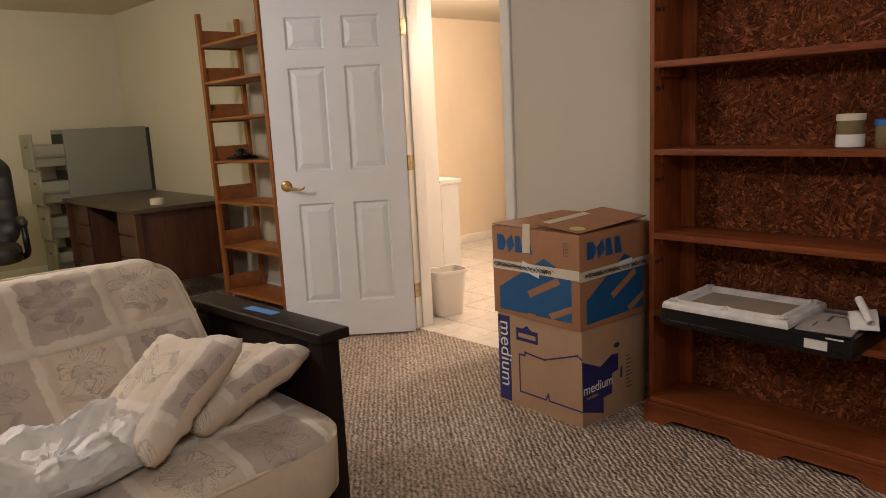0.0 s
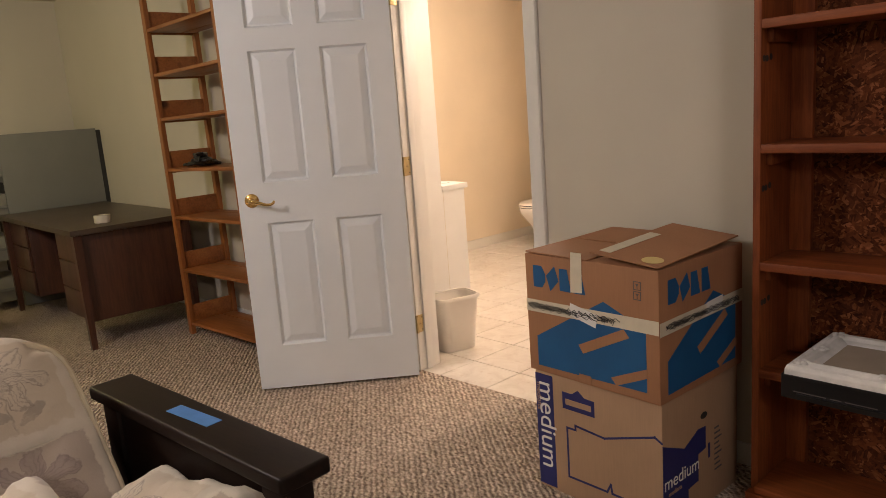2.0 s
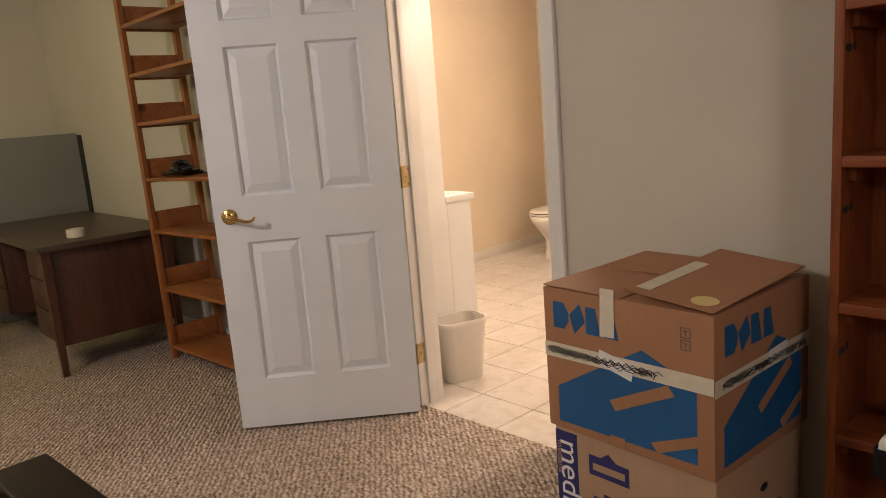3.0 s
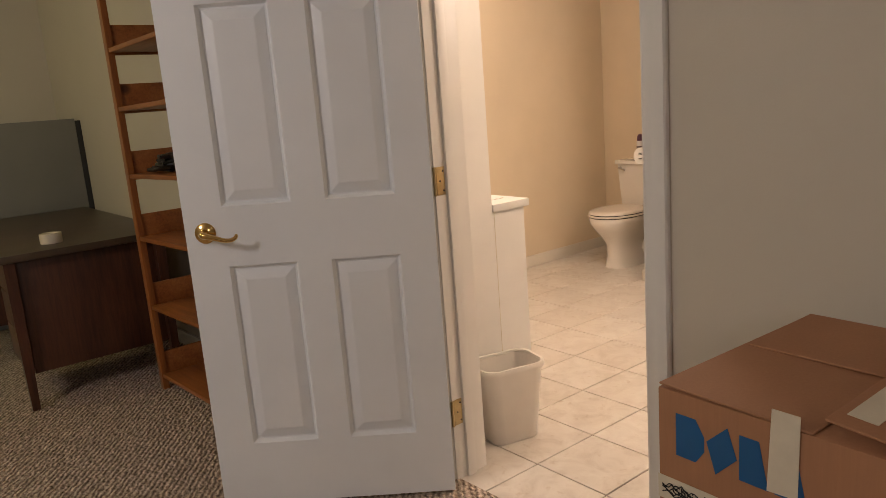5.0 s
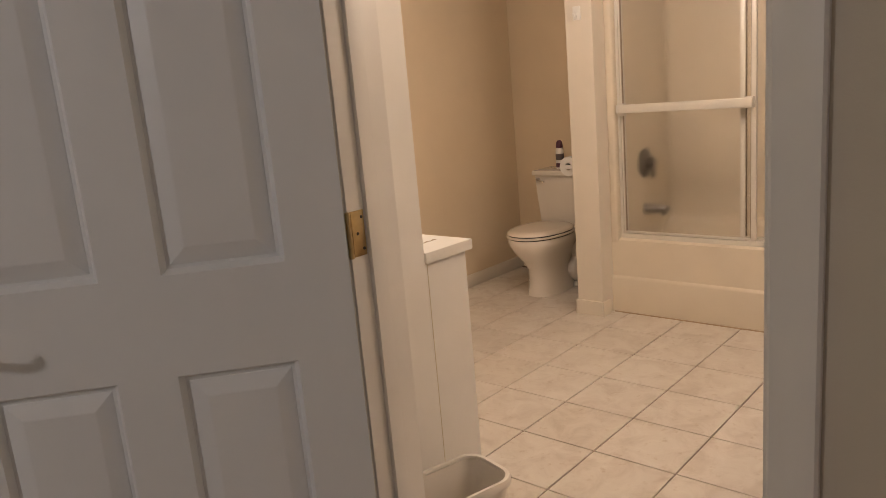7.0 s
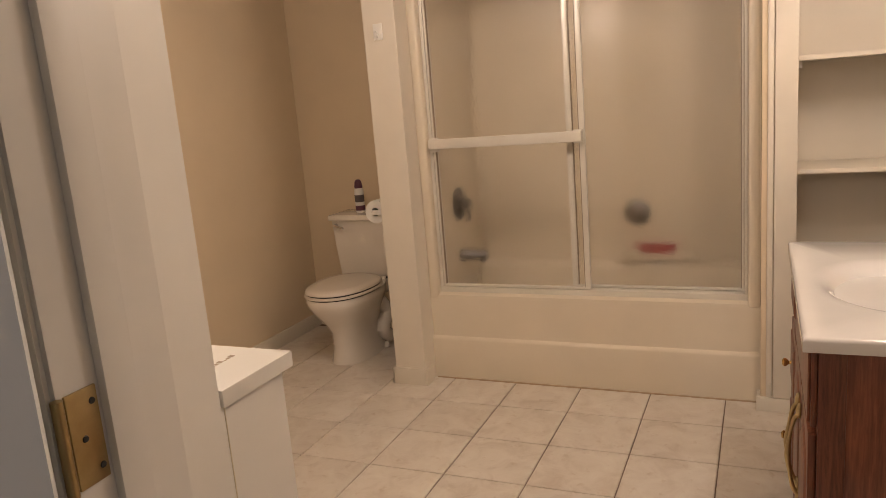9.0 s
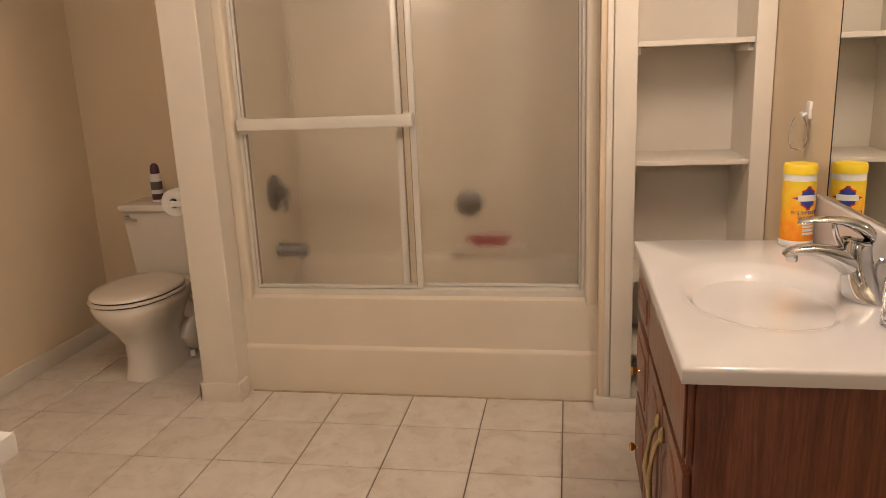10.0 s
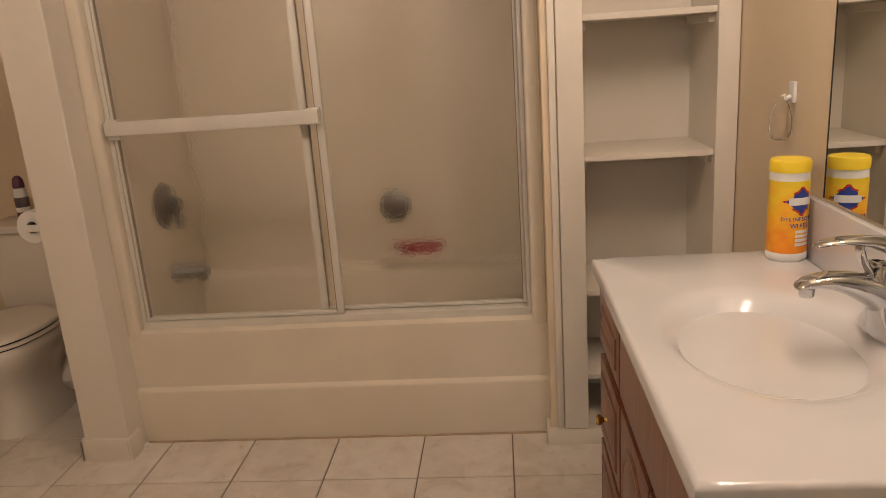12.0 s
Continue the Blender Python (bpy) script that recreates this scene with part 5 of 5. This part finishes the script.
part("back", box(7.27, 7.28, 4.10, 4.51, 0.0, 2.15), M_CREAM, shelves)
for y0, y1 in ((4.092, 4.108), (4.50, 4.515)):
    part("side", box(6.951, 7.27, y0, y1, 0.0, 2.15), M_CREAM, shelves)
for z in (0.062, 0.247, 0.538, 0.972, 1.386, 1.80):
    part("shelf", box(6.958, 7.27, 4.108, 4.50, z - 0.018, z, 0.002), M_CREAM, shelves)
    if z > 0.3:
        for y0, y1 in ((4.108, 4.126), (4.482, 4.50)):
            part("cleat", box(6.99, 7.26, y0, y1, z - 0.045, z - 0.0185, 0.002), M_CREAM, shelves)
for y0, y1 in ((4.051, 4.113), (4.497, 4.575)):
    part("trim", box(6.932, 6.95, y0, y1, 0.062, 2.2, 0.004), M_CREAM, shelves)
part("edge_strip", box(6.937, 6.95, 4.577, 4.60, 0.062, 2.2, 0.006), M_CREAM, shelves)

# vanity
van = thing("vanity_cabinet", "cherry-stained oak vanity cabinet with arched doors and brass pulls", "cabinet")
VX0, VX1, VY, VZ = 5.492, 6.40, 4.512, 0.780
part("body", box(VX0, VX1, 4.050, VY - 0.02, 0.09, VZ, 0.002), M_CHERRY, van)
part("toe_kick", box(VX0 + 0.02, VX1 - 0.02, 4.10, VY - 0.08, 0.0, 0.09), M_DARK, van)
part("face_frame", box(VX0 - 0.002, VX1, VY - 0.0195, VY - 0.001, 0.09, VZ, 0.003), M_CHERRY, van)
part("end_stile", box(VX0 - 0.008, VX0 - 0.001, VY - 0.052, VY - 0.001, 0.0, VZ, 0.002), M_CHERRY, van)


def raised_front(x0, x1, z0, z1, arch=0.0):
    """A raised-panel front facing +y: a border with an ogee step and, if asked, an arched top to the panel."""
    bm = box(x0, x1, VY, VY + 0.016, z0, z1, 0.004)
    rings = []
    n = 12
    for inset, y in ((0.030, 0.0158), (0.036, 0.0205), (0.044, 0.0205), (0.050, 0.0165), (0.066, 0.0215)):
        ax0, ax1, az0, az1 = x0 + inset, x1 - inset, z0 + inset, z1 - inset
        pts = [(ax0, VY + y, az0), (ax1, VY + y, az0)]
        for k in range(n + 1):
            u = k / n
            drop = arch * (1 - math.sin(math.pi * u) ** 0.8) if arch else 0.0
            pts.append((ax1 + (ax0 - ax1) * u, VY + y, az1 - drop))
        rings.append([bm.verts.new(p) for p in pts])
    for a, b in zip(rings, rings[1:]):
        for k in range(len(a)):
            bm.faces.new((a[k], a[(k + 1) % len(a)], b[(k + 1) % len(a)], b[k]))
    bm.faces.new(rings[-1])
    return bm


bm = box(VX0 + 0.004, 6.085, VY, VY + 0.012, 0.606, 0.768, 0.003)
addbox(bm, VX0 + 0.012, 6.077, VY + 0.0125, VY + 0.018, 0.614, 0.766, 0.004, 3)
part("apron", bm, M_CHERRY, van)
for z0, z1 in ((0.12, 0.345), (0.365, 0.575), (0.61, 0.745)):
    dr = part("drawer_front", raised_front(6.105, VX1 - 0.012, z0, z1), M_CHERRY, van)
    if z1 < 0.6:
        part("knob", lathe([(0, 0), (0.006, 0), (0.005, 0.008), (0.012, 0.016), (0.013, 0.022), (0.008, 0.027), (0, 0.028)], pose(6.245, VY + 0.02, (z0 + z1) / 2, -90, 0, 0), 16), M_BRASS, dr, "brass knob")
for x0, x1, hx in ((VX0 + 0.012, 5.79, 5.762), (5.80, 6.085, 5.828)):
    d = part("door", raised_front(x0, x1, 0.12, 0.585, 0.055), M_CHERRY, van)
    pts = [(hx, VY + 0.012, 0.30), (hx, VY + 0.030, 0.315), (hx, VY + 0.040, 0.36), (hx, VY + 0.045, 0.41), (hx, VY + 0.040, 0.46), (hx, VY + 0.030, 0.505), (hx, VY + 0.012, 0.52)]
    hd = part("handle", tube(pts, [0.007, 0.006, 0.0045, 0.008, 0.0045, 0.006, 0.007], 10), M_DULLBRASS, d, "ornate brass pull")
    for z in (0.295, 0.525):
        part("finial", lathe([(0, -0.022), (0.005, -0.016), (0.008, -0.006), (0.008, 0.006), (0.005, 0.016), (0, 0.022)], pose(hx, VY + 0.02, z), 12), M_DULLBRASS, hd)

# counter with integral bowl
CX0, CX1, CY0, CY1, CZ = 5.462, 6.415, 4.0705, 4.542, 0.811
SCX, SCY, SRX, SRY = 5.905, 4.308, 0.212, 0.158
corners = [math.atan2(y - SCY, x - SCX) for x in (CX0, CX1) for y in (CY0, CY1)]
angs = sorted([2 * math.pi * k / 72 - math.pi for k in range(72)] + corners)


def rect_pt(a, inset, z):
    c, s = math.cos(a), math.sin(a)
    k = min(((CX1 - inset if c > 0 else CX0 + inset) - SCX) / c if abs(c) > 1e-9 else 1e9, ((CY1 - inset if s > 0 else CY0 + inset) - SCY) / s if abs(s) > 1e-9 else 1e9)
    return (SCX + k * c, SCY + k * s, z)


def bowl_pt(a, k, z, dy=0.0):
    return (SCX + SRX * k * math.cos(a), SCY + dy + SRY * k * math.sin(a), z)


rings = [[rect_pt(a, 0.02, CZ - 0.03) for a in angs], [rect_pt(a, 0.0, CZ - 0.03) for a in angs], [rect_pt(a, 0.0, CZ - 0.008) for a in angs], [rect_pt(a, 0.003, CZ - 0.002) for a in angs], [rect_pt(a, 0.010, CZ) for a in angs]]
for k, z in ((1.30, 0.0), (1.22, -0.0008), (1.14, -0.0035), (1.07, -0.009), (1.0, -0.019), (0.93, -0.034), (0.85, -0.055), (0.76, -0.077), (0.64, -0.099), (0.48, -0.118), (0.25, -0.132), (0.1, -0.137)):
    rings.append([bowl_pt(a, k, CZ + 0.74 * z) for a in angs])
counter = thing("worktop", "glossy cream cultured marble vanity top with integral oval basin", "worktop")
part("slab", loft(rings), M_COUNTER, counter, "", True, 50)
part("backsplash", box(CX0, CX1, 4.050, 4.070, CZ - 0.03, 0.946, 0.004), M_COUNTER, counter)
part("drain", lathe([(0, 0.0), (0.022, 0.0), (0.022, 0.004), (0.014, 0.005), (0, 0.003)], pose(SCX, SCY, CZ - 0.1025), 20), M_CHROME, counter, "chrome drain")

# faucet: the spout runs from the wall side out over the bowl
fau = thing("faucet", "chrome single-lever basin faucet", "faucet", pose(5.885, 4.115, CZ, 0, 0, 4) @ Matrix.Scale(1.1, 4))
body_rings = []
for z, cy, rx, ry in ((0.0, 0.0, 0.074, 0.030), (0.004, 0.0, 0.075, 0.031), (0.012, 0.001, 0.069, 0.031), (0.024, 0.003, 0.052, 0.031), (0.040, 0.006, 0.037, 0.031), (0.060, 0.009, 0.030, 0.030), (0.085, 0.012, 0.027, 0.028), (0.104, 0.013, 0.026, 0.026), (0.112, 0.013, 0.022, 0.022), (0.115, 0.013, 0.010, 0.010)):
    body_rings.append([(rx * math.cos(2 * math.pi * k / 36), cy + ry * math.sin(2 * math.pi * k / 36), z) for k in range(36)])
part("faucet_body", loft(body_rings), M_CHROME, fau)


def flat_arm(run):
    """A smooth arm of oval section along y: rows of y, z, half width, half height."""
    return loft([[(hw * math.cos(2 * math.pi * k / 20), y - 0.35 * hh * math.sin(2 * math.pi * k / 20), z + hh * math.sin(2 * math.pi * k / 20)) for k in range(20)] for y, z, hw, hh in run])


part("spout", flat_arm([(0.0, 0.050, 0.029, 0.030), (0.022, 0.065, 0.028, 0.027), (0.045, 0.078, 0.026, 0.0215), (0.070, 0.088, 0.024, 0.017), (0.095, 0.094, 0.022, 0.0135), (0.118, 0.095, 0.020, 0.011), (0.136, 0.092, 0.018, 0.009), (0.146, 0.088, 0.013, 0.006), (0.149, 0.087, 0.005, 0.002)]), M_CHROME, fau)
part("aerator", lathe([(0, 0.071), (0.010, 0.071), (0.0115, 0.075), (0.0115, 0.089), (0, 0.089)], pose(0, 0.132, 0), 20), M_CHROME, fau)
part("lever", flat_arm([(-0.016, 0.112, 0.012, 0.006), (-0.012, 0.120, 0.021, 0.012), (0.0, 0.132, 0.024, 0.013), (0.022, 0.144, 0.023, 0.011), (0.048, 0.151, 0.020, 0.008), (0.078, 0.154, 0.017, 0.006), (0.104, 0.153, 0.015, 0.005), (0.120, 0.150, 0.012, 0.004), (0.126, 0.148, 0.004, 0.002)]), M_CHROME, fau)
part("strut", flat_arm([(0.040, 0.094, 0.012, 0.005), (0.043, 0.106, 0.011, 0.006), (0.052, 0.122, 0.011, 0.007), (0.058, 0.138, 0.012, 0.008), (0.060, 0.148, 0.012, 0.004)]), M_CHROME, fau)
part("cap_ring", lathe([(0.024, -0.003), (0.0285, -0.002), (0.0285, 0.002), (0.024, 0.003), (0.024, -0.003)], pose(0, 0.012, 0.110, 14, 0, 0), 32), M_CHROME, fau)
part("pop_up_rod", tube([(0.0, -0.026, 0.0), (0.0, -0.027, 0.055), (0.0, -0.033, 0.069), (0.0, -0.042, 0.070)], [0.003, 0.003, 0.005, 0.006], 8), M_CHROME, fau)

# wipes canister
can = thing("wipes_canister", "orange and yellow canister of disinfecting wipes on the vanity", "canister", pose(6.350, 4.1155, CZ) @ Matrix.Diagonal((1.03, 1.03, 1.08, 1)))
part("can_body", lathe([(0, 0), (0.039, 0), (0.042, 0.004), (0.042, 0.016), (0.0405, 0.018), (0.0405, 0.185), (0, 0.185)], ID, 40), M_PAPER, can)
part("label", lathe([(0.0407, 0.018), (0.0413, 0.018), (0.0413, 0.168), (0.0407, 0.168)], ID, 40), M_ORANGE, can, "orange printed label")
part("lid", lathe([(0, 0.185), (0.042, 0.185), (0.042, 0.203), (0.039, 0.209), (0.030, 0.210), (0, 0.209)], ID, 40), M_YELLOW, can, "yellow plastic lid")


def wrapped(poly_rows, r, a_mid, material, name, label=""):
    """A patch that follows the canister's side; rows of (half angle in degrees, height)."""
    rings = []
    bm = bmesh.new()
    for half, z in poly_rows:
        rings.append([bm.verts.new((r * math.cos(radians(a_mid + half * (k / 8 - 1))), r * math.sin(radians(a_mid + half * (k / 8 - 1))), z)) for k in range(17)])
    for a, b in zip(rings, rings[1:]):
        for k in range(16):
            bm.faces.new((a[k], a[k + 1], b[k + 1], b[k]))
    return part(name, bm, material, can, label)


AM = 199
wrapped([(60, 0.156), (60, 0.168)], 0.0415, AM, M_YELLOW, "label_band")
wrapped([(4, 0.097), (27, 0.110), (56, 0.127), (27, 0.144), (4, 0.157)], 0.0417, AM, M_RED, "logo_edge", "red and blue diamond logo")
wrapped([(3, 0.102), (22, 0.112), (46, 0.127), (22, 0.142), (3, 0.152)], 0.0419, AM, M_LBLUE, "logo_field")
wrapped([(38, 0.1195), (38, 0.1345)], 0.0421, AM, M_PAPER, "logo_bar")
for z in (0.034, 0.043, 0.052, 0.061):
    wrapped([(26, z), (26, z + 0.006)], 0.0417, AM + 10, M_PAPER, "small_print")
for text, z, size in (("DISINFECTING", 0.090, 0.0115), ("WIPES", 0.076, 0.0135)):
    w = 0.60 * size
    for k, ch in enumerate(text):
        a = AM + math.degrees((k - (len(text) - 1) / 2) * w / 0.0415)
        lettering("letter", ch, size, M_LBLUE, can, pose(0.0417 * math.cos(radians(a)), 0.0417 * math.sin(radians(a)), z, 90, 0, a + 90))

# soap bottle
soap = thing("soap_bottle", "clear glass pump bottle beside the basin", "bottle", pose(5.690, 4.124, CZ + 0.0005) @ Matrix.Diagonal((0.92, 0.92, 0.95, 1)))
part("glass", lathe([(0, 0.0), (0.021, 0.0), (0.024, 0.004), (0.0245, 0.088), (0.0225, 0.097), (0.014, 0.102), (0.011, 0.104), (0.011, 0.109), (0.009, 0.109), (0.009, 0.103), (0.019, 0.095), (0.0205, 0.086), (0.020, 0.016), (0.016, 0.012), (0, 0.011)], ID, 32), M_CLEAR, soap)
part("collar", lathe([(0, 0.1095), (0.011, 0.1095), (0.011, 0.117), (0.005, 0.119), (0.004, 0.128), (0, 0.128)], ID, 20), M_CLEAR, soap)
part("nozzle", tube([(0, -0.004, 0.130), (0, 0.012, 0.131), (0, 0.026, 0.127)], [0.006, 0.005, 0.004], 8), M_CLEAR, soap)
part("dip_tube", lathe([(0, 0.014), (0.0018, 0.014), (0.0018, 0.105), (0, 0.105)], ID, 8), M_CLEAR, soap)
part("label", box(-0.0248, -0.0242, -0.006, 0.006, 0.04, 0.06), M_PAPER, soap, "small pale label", False)

# mirror
mir = thing("mirror", "frameless wall mirror above the vanity backsplash", "mirror")
part("glass", box(5.465, 6.315, 4.0485, 4.054, 0.952, 1.90, 0.001, 1), M_MIRROR, mir)
part("edge_strip", box(6.3155, 6.319, 4.0485, 4.055, 0.952, 1.90), M_DARK, mir, "dark mirror edge", False)

# clear freshener hanging from a hook on the wall
fr = thing("air_freshener", "clear plastic air freshener on a white adhesive hook", "air freshener", pose(6.525, 4.048, 1.105))
part("hook", box(-0.016, 0.016, 0.0005, 0.010, 0.035, 0.085, 0.004), M_PAPER, fr, "white adhesive hook")
part("prong", tube([(0, 0.010, 0.05), (0, 0.022, 0.045), (0, 0.026, 0.055)], 0.006, 8), M_PAPER, fr)
part("shell", lathe([(0, -0.055), (0.018, -0.05), (0.026, -0.03), (0.026, 0.0), (0.018, 0.03), (0.012, 0.04), (0.010, 0.04), (0.016, 0.028), (0.0235, 0.0), (0.0235, -0.03), (0.016, -0.047), (0, -0.052)], pose(0, 0.03, 0), 24), M_CLEAR, fr, "clear plastic shell")

# toilet, facing -x
toi = thing("toilet", "cream two-piece toilet with lid closed", "toilet", pose(7.665, 6.665, 0))


def oval(cx, rx_front, rx_back, ry, z, n=40, p=2.2):
    """An egg-shaped ring, its front towards -x."""
    pts = []
    for k in range(n):
        a = 2 * math.pi * k / n
        c, s = math.cos(a), math.sin(a)
        c, s = math.copysign(abs(c) ** (2 / p), c), math.copysign(abs(s) ** (2 / p), s)
        pts.append((cx + (rx_front if c < 0 else rx_back) * c, ry * s, z))
    return pts


bowl = [oval(-0.40, 0.20, 0.24, 0.115, 0.0), oval(-0.40, 0.195, 0.24, 0.110, 0.02), oval(-0.40, 0.18, 0.24, 0.10, 0.09), oval(-0.41, 0.18, 0.25, 0.098, 0.17), oval(-0.43, 0.205, 0.26, 0.115, 0.23), oval(-0.45, 0.24, 0.27, 0.150, 0.29), oval(-0.46, 0.262, 0.28, 0.176, 0.34), oval(-0.46, 0.268, 0.28, 0.182, 0.372), oval(-0.46, 0.264, 0.278, 0.178, 0.382)]
bw = part("bowl", loft(bowl), M_PORCELAIN, toi, "", True, 60)
part("trapway", tube([(-0.30, -0.095, 0.30), (-0.24, -0.105, 0.20), (-0.30, -0.105, 0.12), (-0.22, -0.10, 0.05)], [0.035, 0.045, 0.045, 0.04], 14), M_PORCELAIN, bw)
part("bolt_cap", lathe([(0, 0.03), (0.012, 0.028), (0.016, 0.0), (0, 0)], pose(-0.30, -0.125, 0.012), 14), M_PORCELAIN, bw)
part("seat", loft([oval(-0.46, 0.258, 0.20, 0.175, 0.386), oval(-0.46, 0.272, 0.20, 0.188, 0.390), oval(-0.46, 0.273, 0.20, 0.189, 0.396), oval(-0.46, 0.262, 0.20, 0.180, 0.402)]), M_SEAT, toi, "", True, 50)
part("seat_lid", loft([oval(-0.46, 0.252, 0.205, 0.172, 0.406), oval(-0.46, 0.266, 0.205, 0.184, 0.410), oval(-0.46, 0.266, 0.205, 0.184, 0.416), oval(-0.46, 0.256, 0.20, 0.174, 0.425), oval(-0.46, 0.20, 0.16, 0.13, 0.430)]), M_SEAT, toi, "", True, 50)
# near-black rings standing in for the shade under the seat and the lid
for z0, z1 in ((0.3815, 0.3868), (0.4015, 0.4068)):
    part("gap_shade", loft([oval(-0.46, 0.2585, 0.20, 0.1765, z0), oval(-0.46, 0.2585, 0.20, 0.1765, z1)]), M_DARK, toi, "dark ring put in for the shade under seat and lid")
# dark slab drawn in place of the shaded line between tank and bowl
part("tank_gap_shade", box(-0.215, -0.03, -0.165, 0.165, 0.384, 0.3905, 0.002), M_DARK, toi, "dark strip put in for the shade below the tank")
tank = part("tank", loft([[(x, y, z) for x, y in ((-0.215 + t, -0.17 - w), (-0.02, -0.17 - w), (-0.02, 0.17 + w), (-0.215 + t, 0.17 + w))] for z, t, w in ((0.39, 0.02, 0.0), (0.40, 0.012, 0.005), (0.55, 0.0, 0.015), (0.715, -0.008, 0.024))]), M_PORCELAIN, toi, "", True, 30)
part("tank_lid", box(-0.245, -0.005, -0.208, 0.208, 0.716, 0.748, 0.009, 3), M_PORCELAIN, toi)
part("flush_lever", tube([(-0.225, 0.165, 0.69), (-0.245, 0.165, 0.69), (-0.25, 0.145, 0.685), (-0.252, 0.11, 0.675)], [0.010, 0.008, 0.006, 0.007], 10), M_CHROME, tank, "chrome flush lever")
part("neck", box(-0.24, -0.04, -0.12, 0.12, 0.30, 0.392, 0.02, 3), M_PORCELAIN, toi)

spray = thing("spray_can", "white aerosol can with a purple cap on the toilet tank", "spray can", pose(7.53, 6.715, 0.748))
part("can_body", lathe([(0, 0), (0.024, 0), (0.026, 0.004), (0.026, 0.125), (0.021, 0.138), (0, 0.138)], ID, 24), M_PAPER, spray)
part("label", lathe([(0.0262, 0.06), (0.0268, 0.06), (0.0268, 0.10), (0.0262, 0.10)], ID, 24), M_GREYINK, spray, "grey label band")
part("base_band", lathe([(0.0262, 0.012), (0.0268, 0.012), (0.0268, 0.04), (0.0262, 0.04)], ID, 24), M_PURPLE, spray)
part("cap", lathe([(0, 0.138), (0.022, 0.138), (0.023, 0.15), (0.019, 0.175), (0.010, 0.186), (0, 0.188)], ID, 24), M_PURPLE, spray, "dark purple cap")

tp = thing("toilet_roll", "white toilet paper roll on a holder at the partition", "toilet paper", pose(7.03, 6.318, 0.835, 0, 90, 0))
part("paper", lathe([(0.02, -0.05), (0.054, -0.05), (0.056, -0.047), (0.056, 0.047), (0.054, 0.05), (0.02, 0.05), (0.02, -0.05)], ID, 36), M_PAPER, tp)
part("spindle", lathe([(0, -0.062), (0.012, -0.06), (0.012, 0.06), (0, 0.062)], ID, 14), M_DARK, tp)
part("bracket", box(-0.012, 0.012, -0.067, 0.010, -0.066, -0.0615, 0.002), M_PAPER, tp)
part("bracket", box(-0.012, 0.012, -0.067, 0.010, 0.0615, 0.066, 0.002), M_PAPER, tp)

hk = thing("wall_hook", "white plastic adhesive hook on the partition", "hook", pose(6.91, 6.175, 1.65))
part("plate", box(-0.008, -0.0005, -0.022, 0.022, -0.035, 0.035, 0.003), M_PAPER, hk)
part("prong", tube([(-0.008, 0, -0.01), (-0.022, 0, -0.022), (-0.032, 0, -0.016), (-0.035, 0, -0.002)], 0.007, 8), M_PAPER, hk)

# waste bin: a tapered rounded rectangle with a rolled rim
wb = thing("waste_bin", "cream plastic waste bin on the tiles by the doorway", "waste bin", pose(4.695, 5.30, 0.002, 0, 0, -14))


def rrect(wx, wy, r, z, n=8):
    pts = []
    for cx, cy, a0 in ((wx / 2 - r, wy / 2 - r, 0), (-wx / 2 + r, wy / 2 - r, 90), (-wx / 2 + r, -wy / 2 + r, 180), (wx / 2 - r, -wy / 2 + r, 270)):
        for k in range(n + 1):
            a = radians(a0 + 90 * k / n)
            pts.append((cx + r * math.cos(a), cy + r * math.sin(a), z))
    return pts


part("shell", loft([rrect(0.19, 0.13, 0.04, 0.0), rrect(0.20, 0.14, 0.045, 0.006), rrect(0.252, 0.182, 0.05, 0.300), rrect(0.244, 0.174, 0.048, 0.300), rrect(0.19, 0.13, 0.04, 0.008)]), M_BIN, wb, "", True, 60)
part("rim", loft([rrect(0.254, 0.184, 0.051, 0.286), rrect(0.268, 0.198, 0.056, 0.288), rrect(0.271, 0.201, 0.057, 0.300), rrect(0.264, 0.194, 0.054, 0.310), rrect(0.246, 0.176, 0.05, 0.309), rrect(0.243, 0.173, 0.048, 0.302)], False), M_BIN, wb, "rolled plastic rim", True, 60)

# ---- floor tiles, each a piece of its own ----
P = 0.308
tile_bm = box(-P / 2 + 0.0022, P / 2 - 0.0022, -P / 2 + 0.0022, P / 2 - 0.0022, -0.004, 0.004, 0.002, 1)
tile_me = finish(tile_bm, "tile", M_TILE, True)
for i in range(-4, 8):
    for j in range(-5, 6):
        x, y = 5.52 + P * (i + 0.5), 5.37 + P * (j + 0.5)
        if x < 4.28 or x > 7.8 or y < 4.0 or y > 7.2:
            continue
        if x > 7.1 and y < 6.0:
            continue
        t = new("tile", tile_me)
        t.parent = bath_floor
        t.matrix_basis = pose(x, y, -0.002, random.uniform(-0.08, 0.08), random.uniform(-0.08, 0.08), random.uniform(-0.15, 0.15))
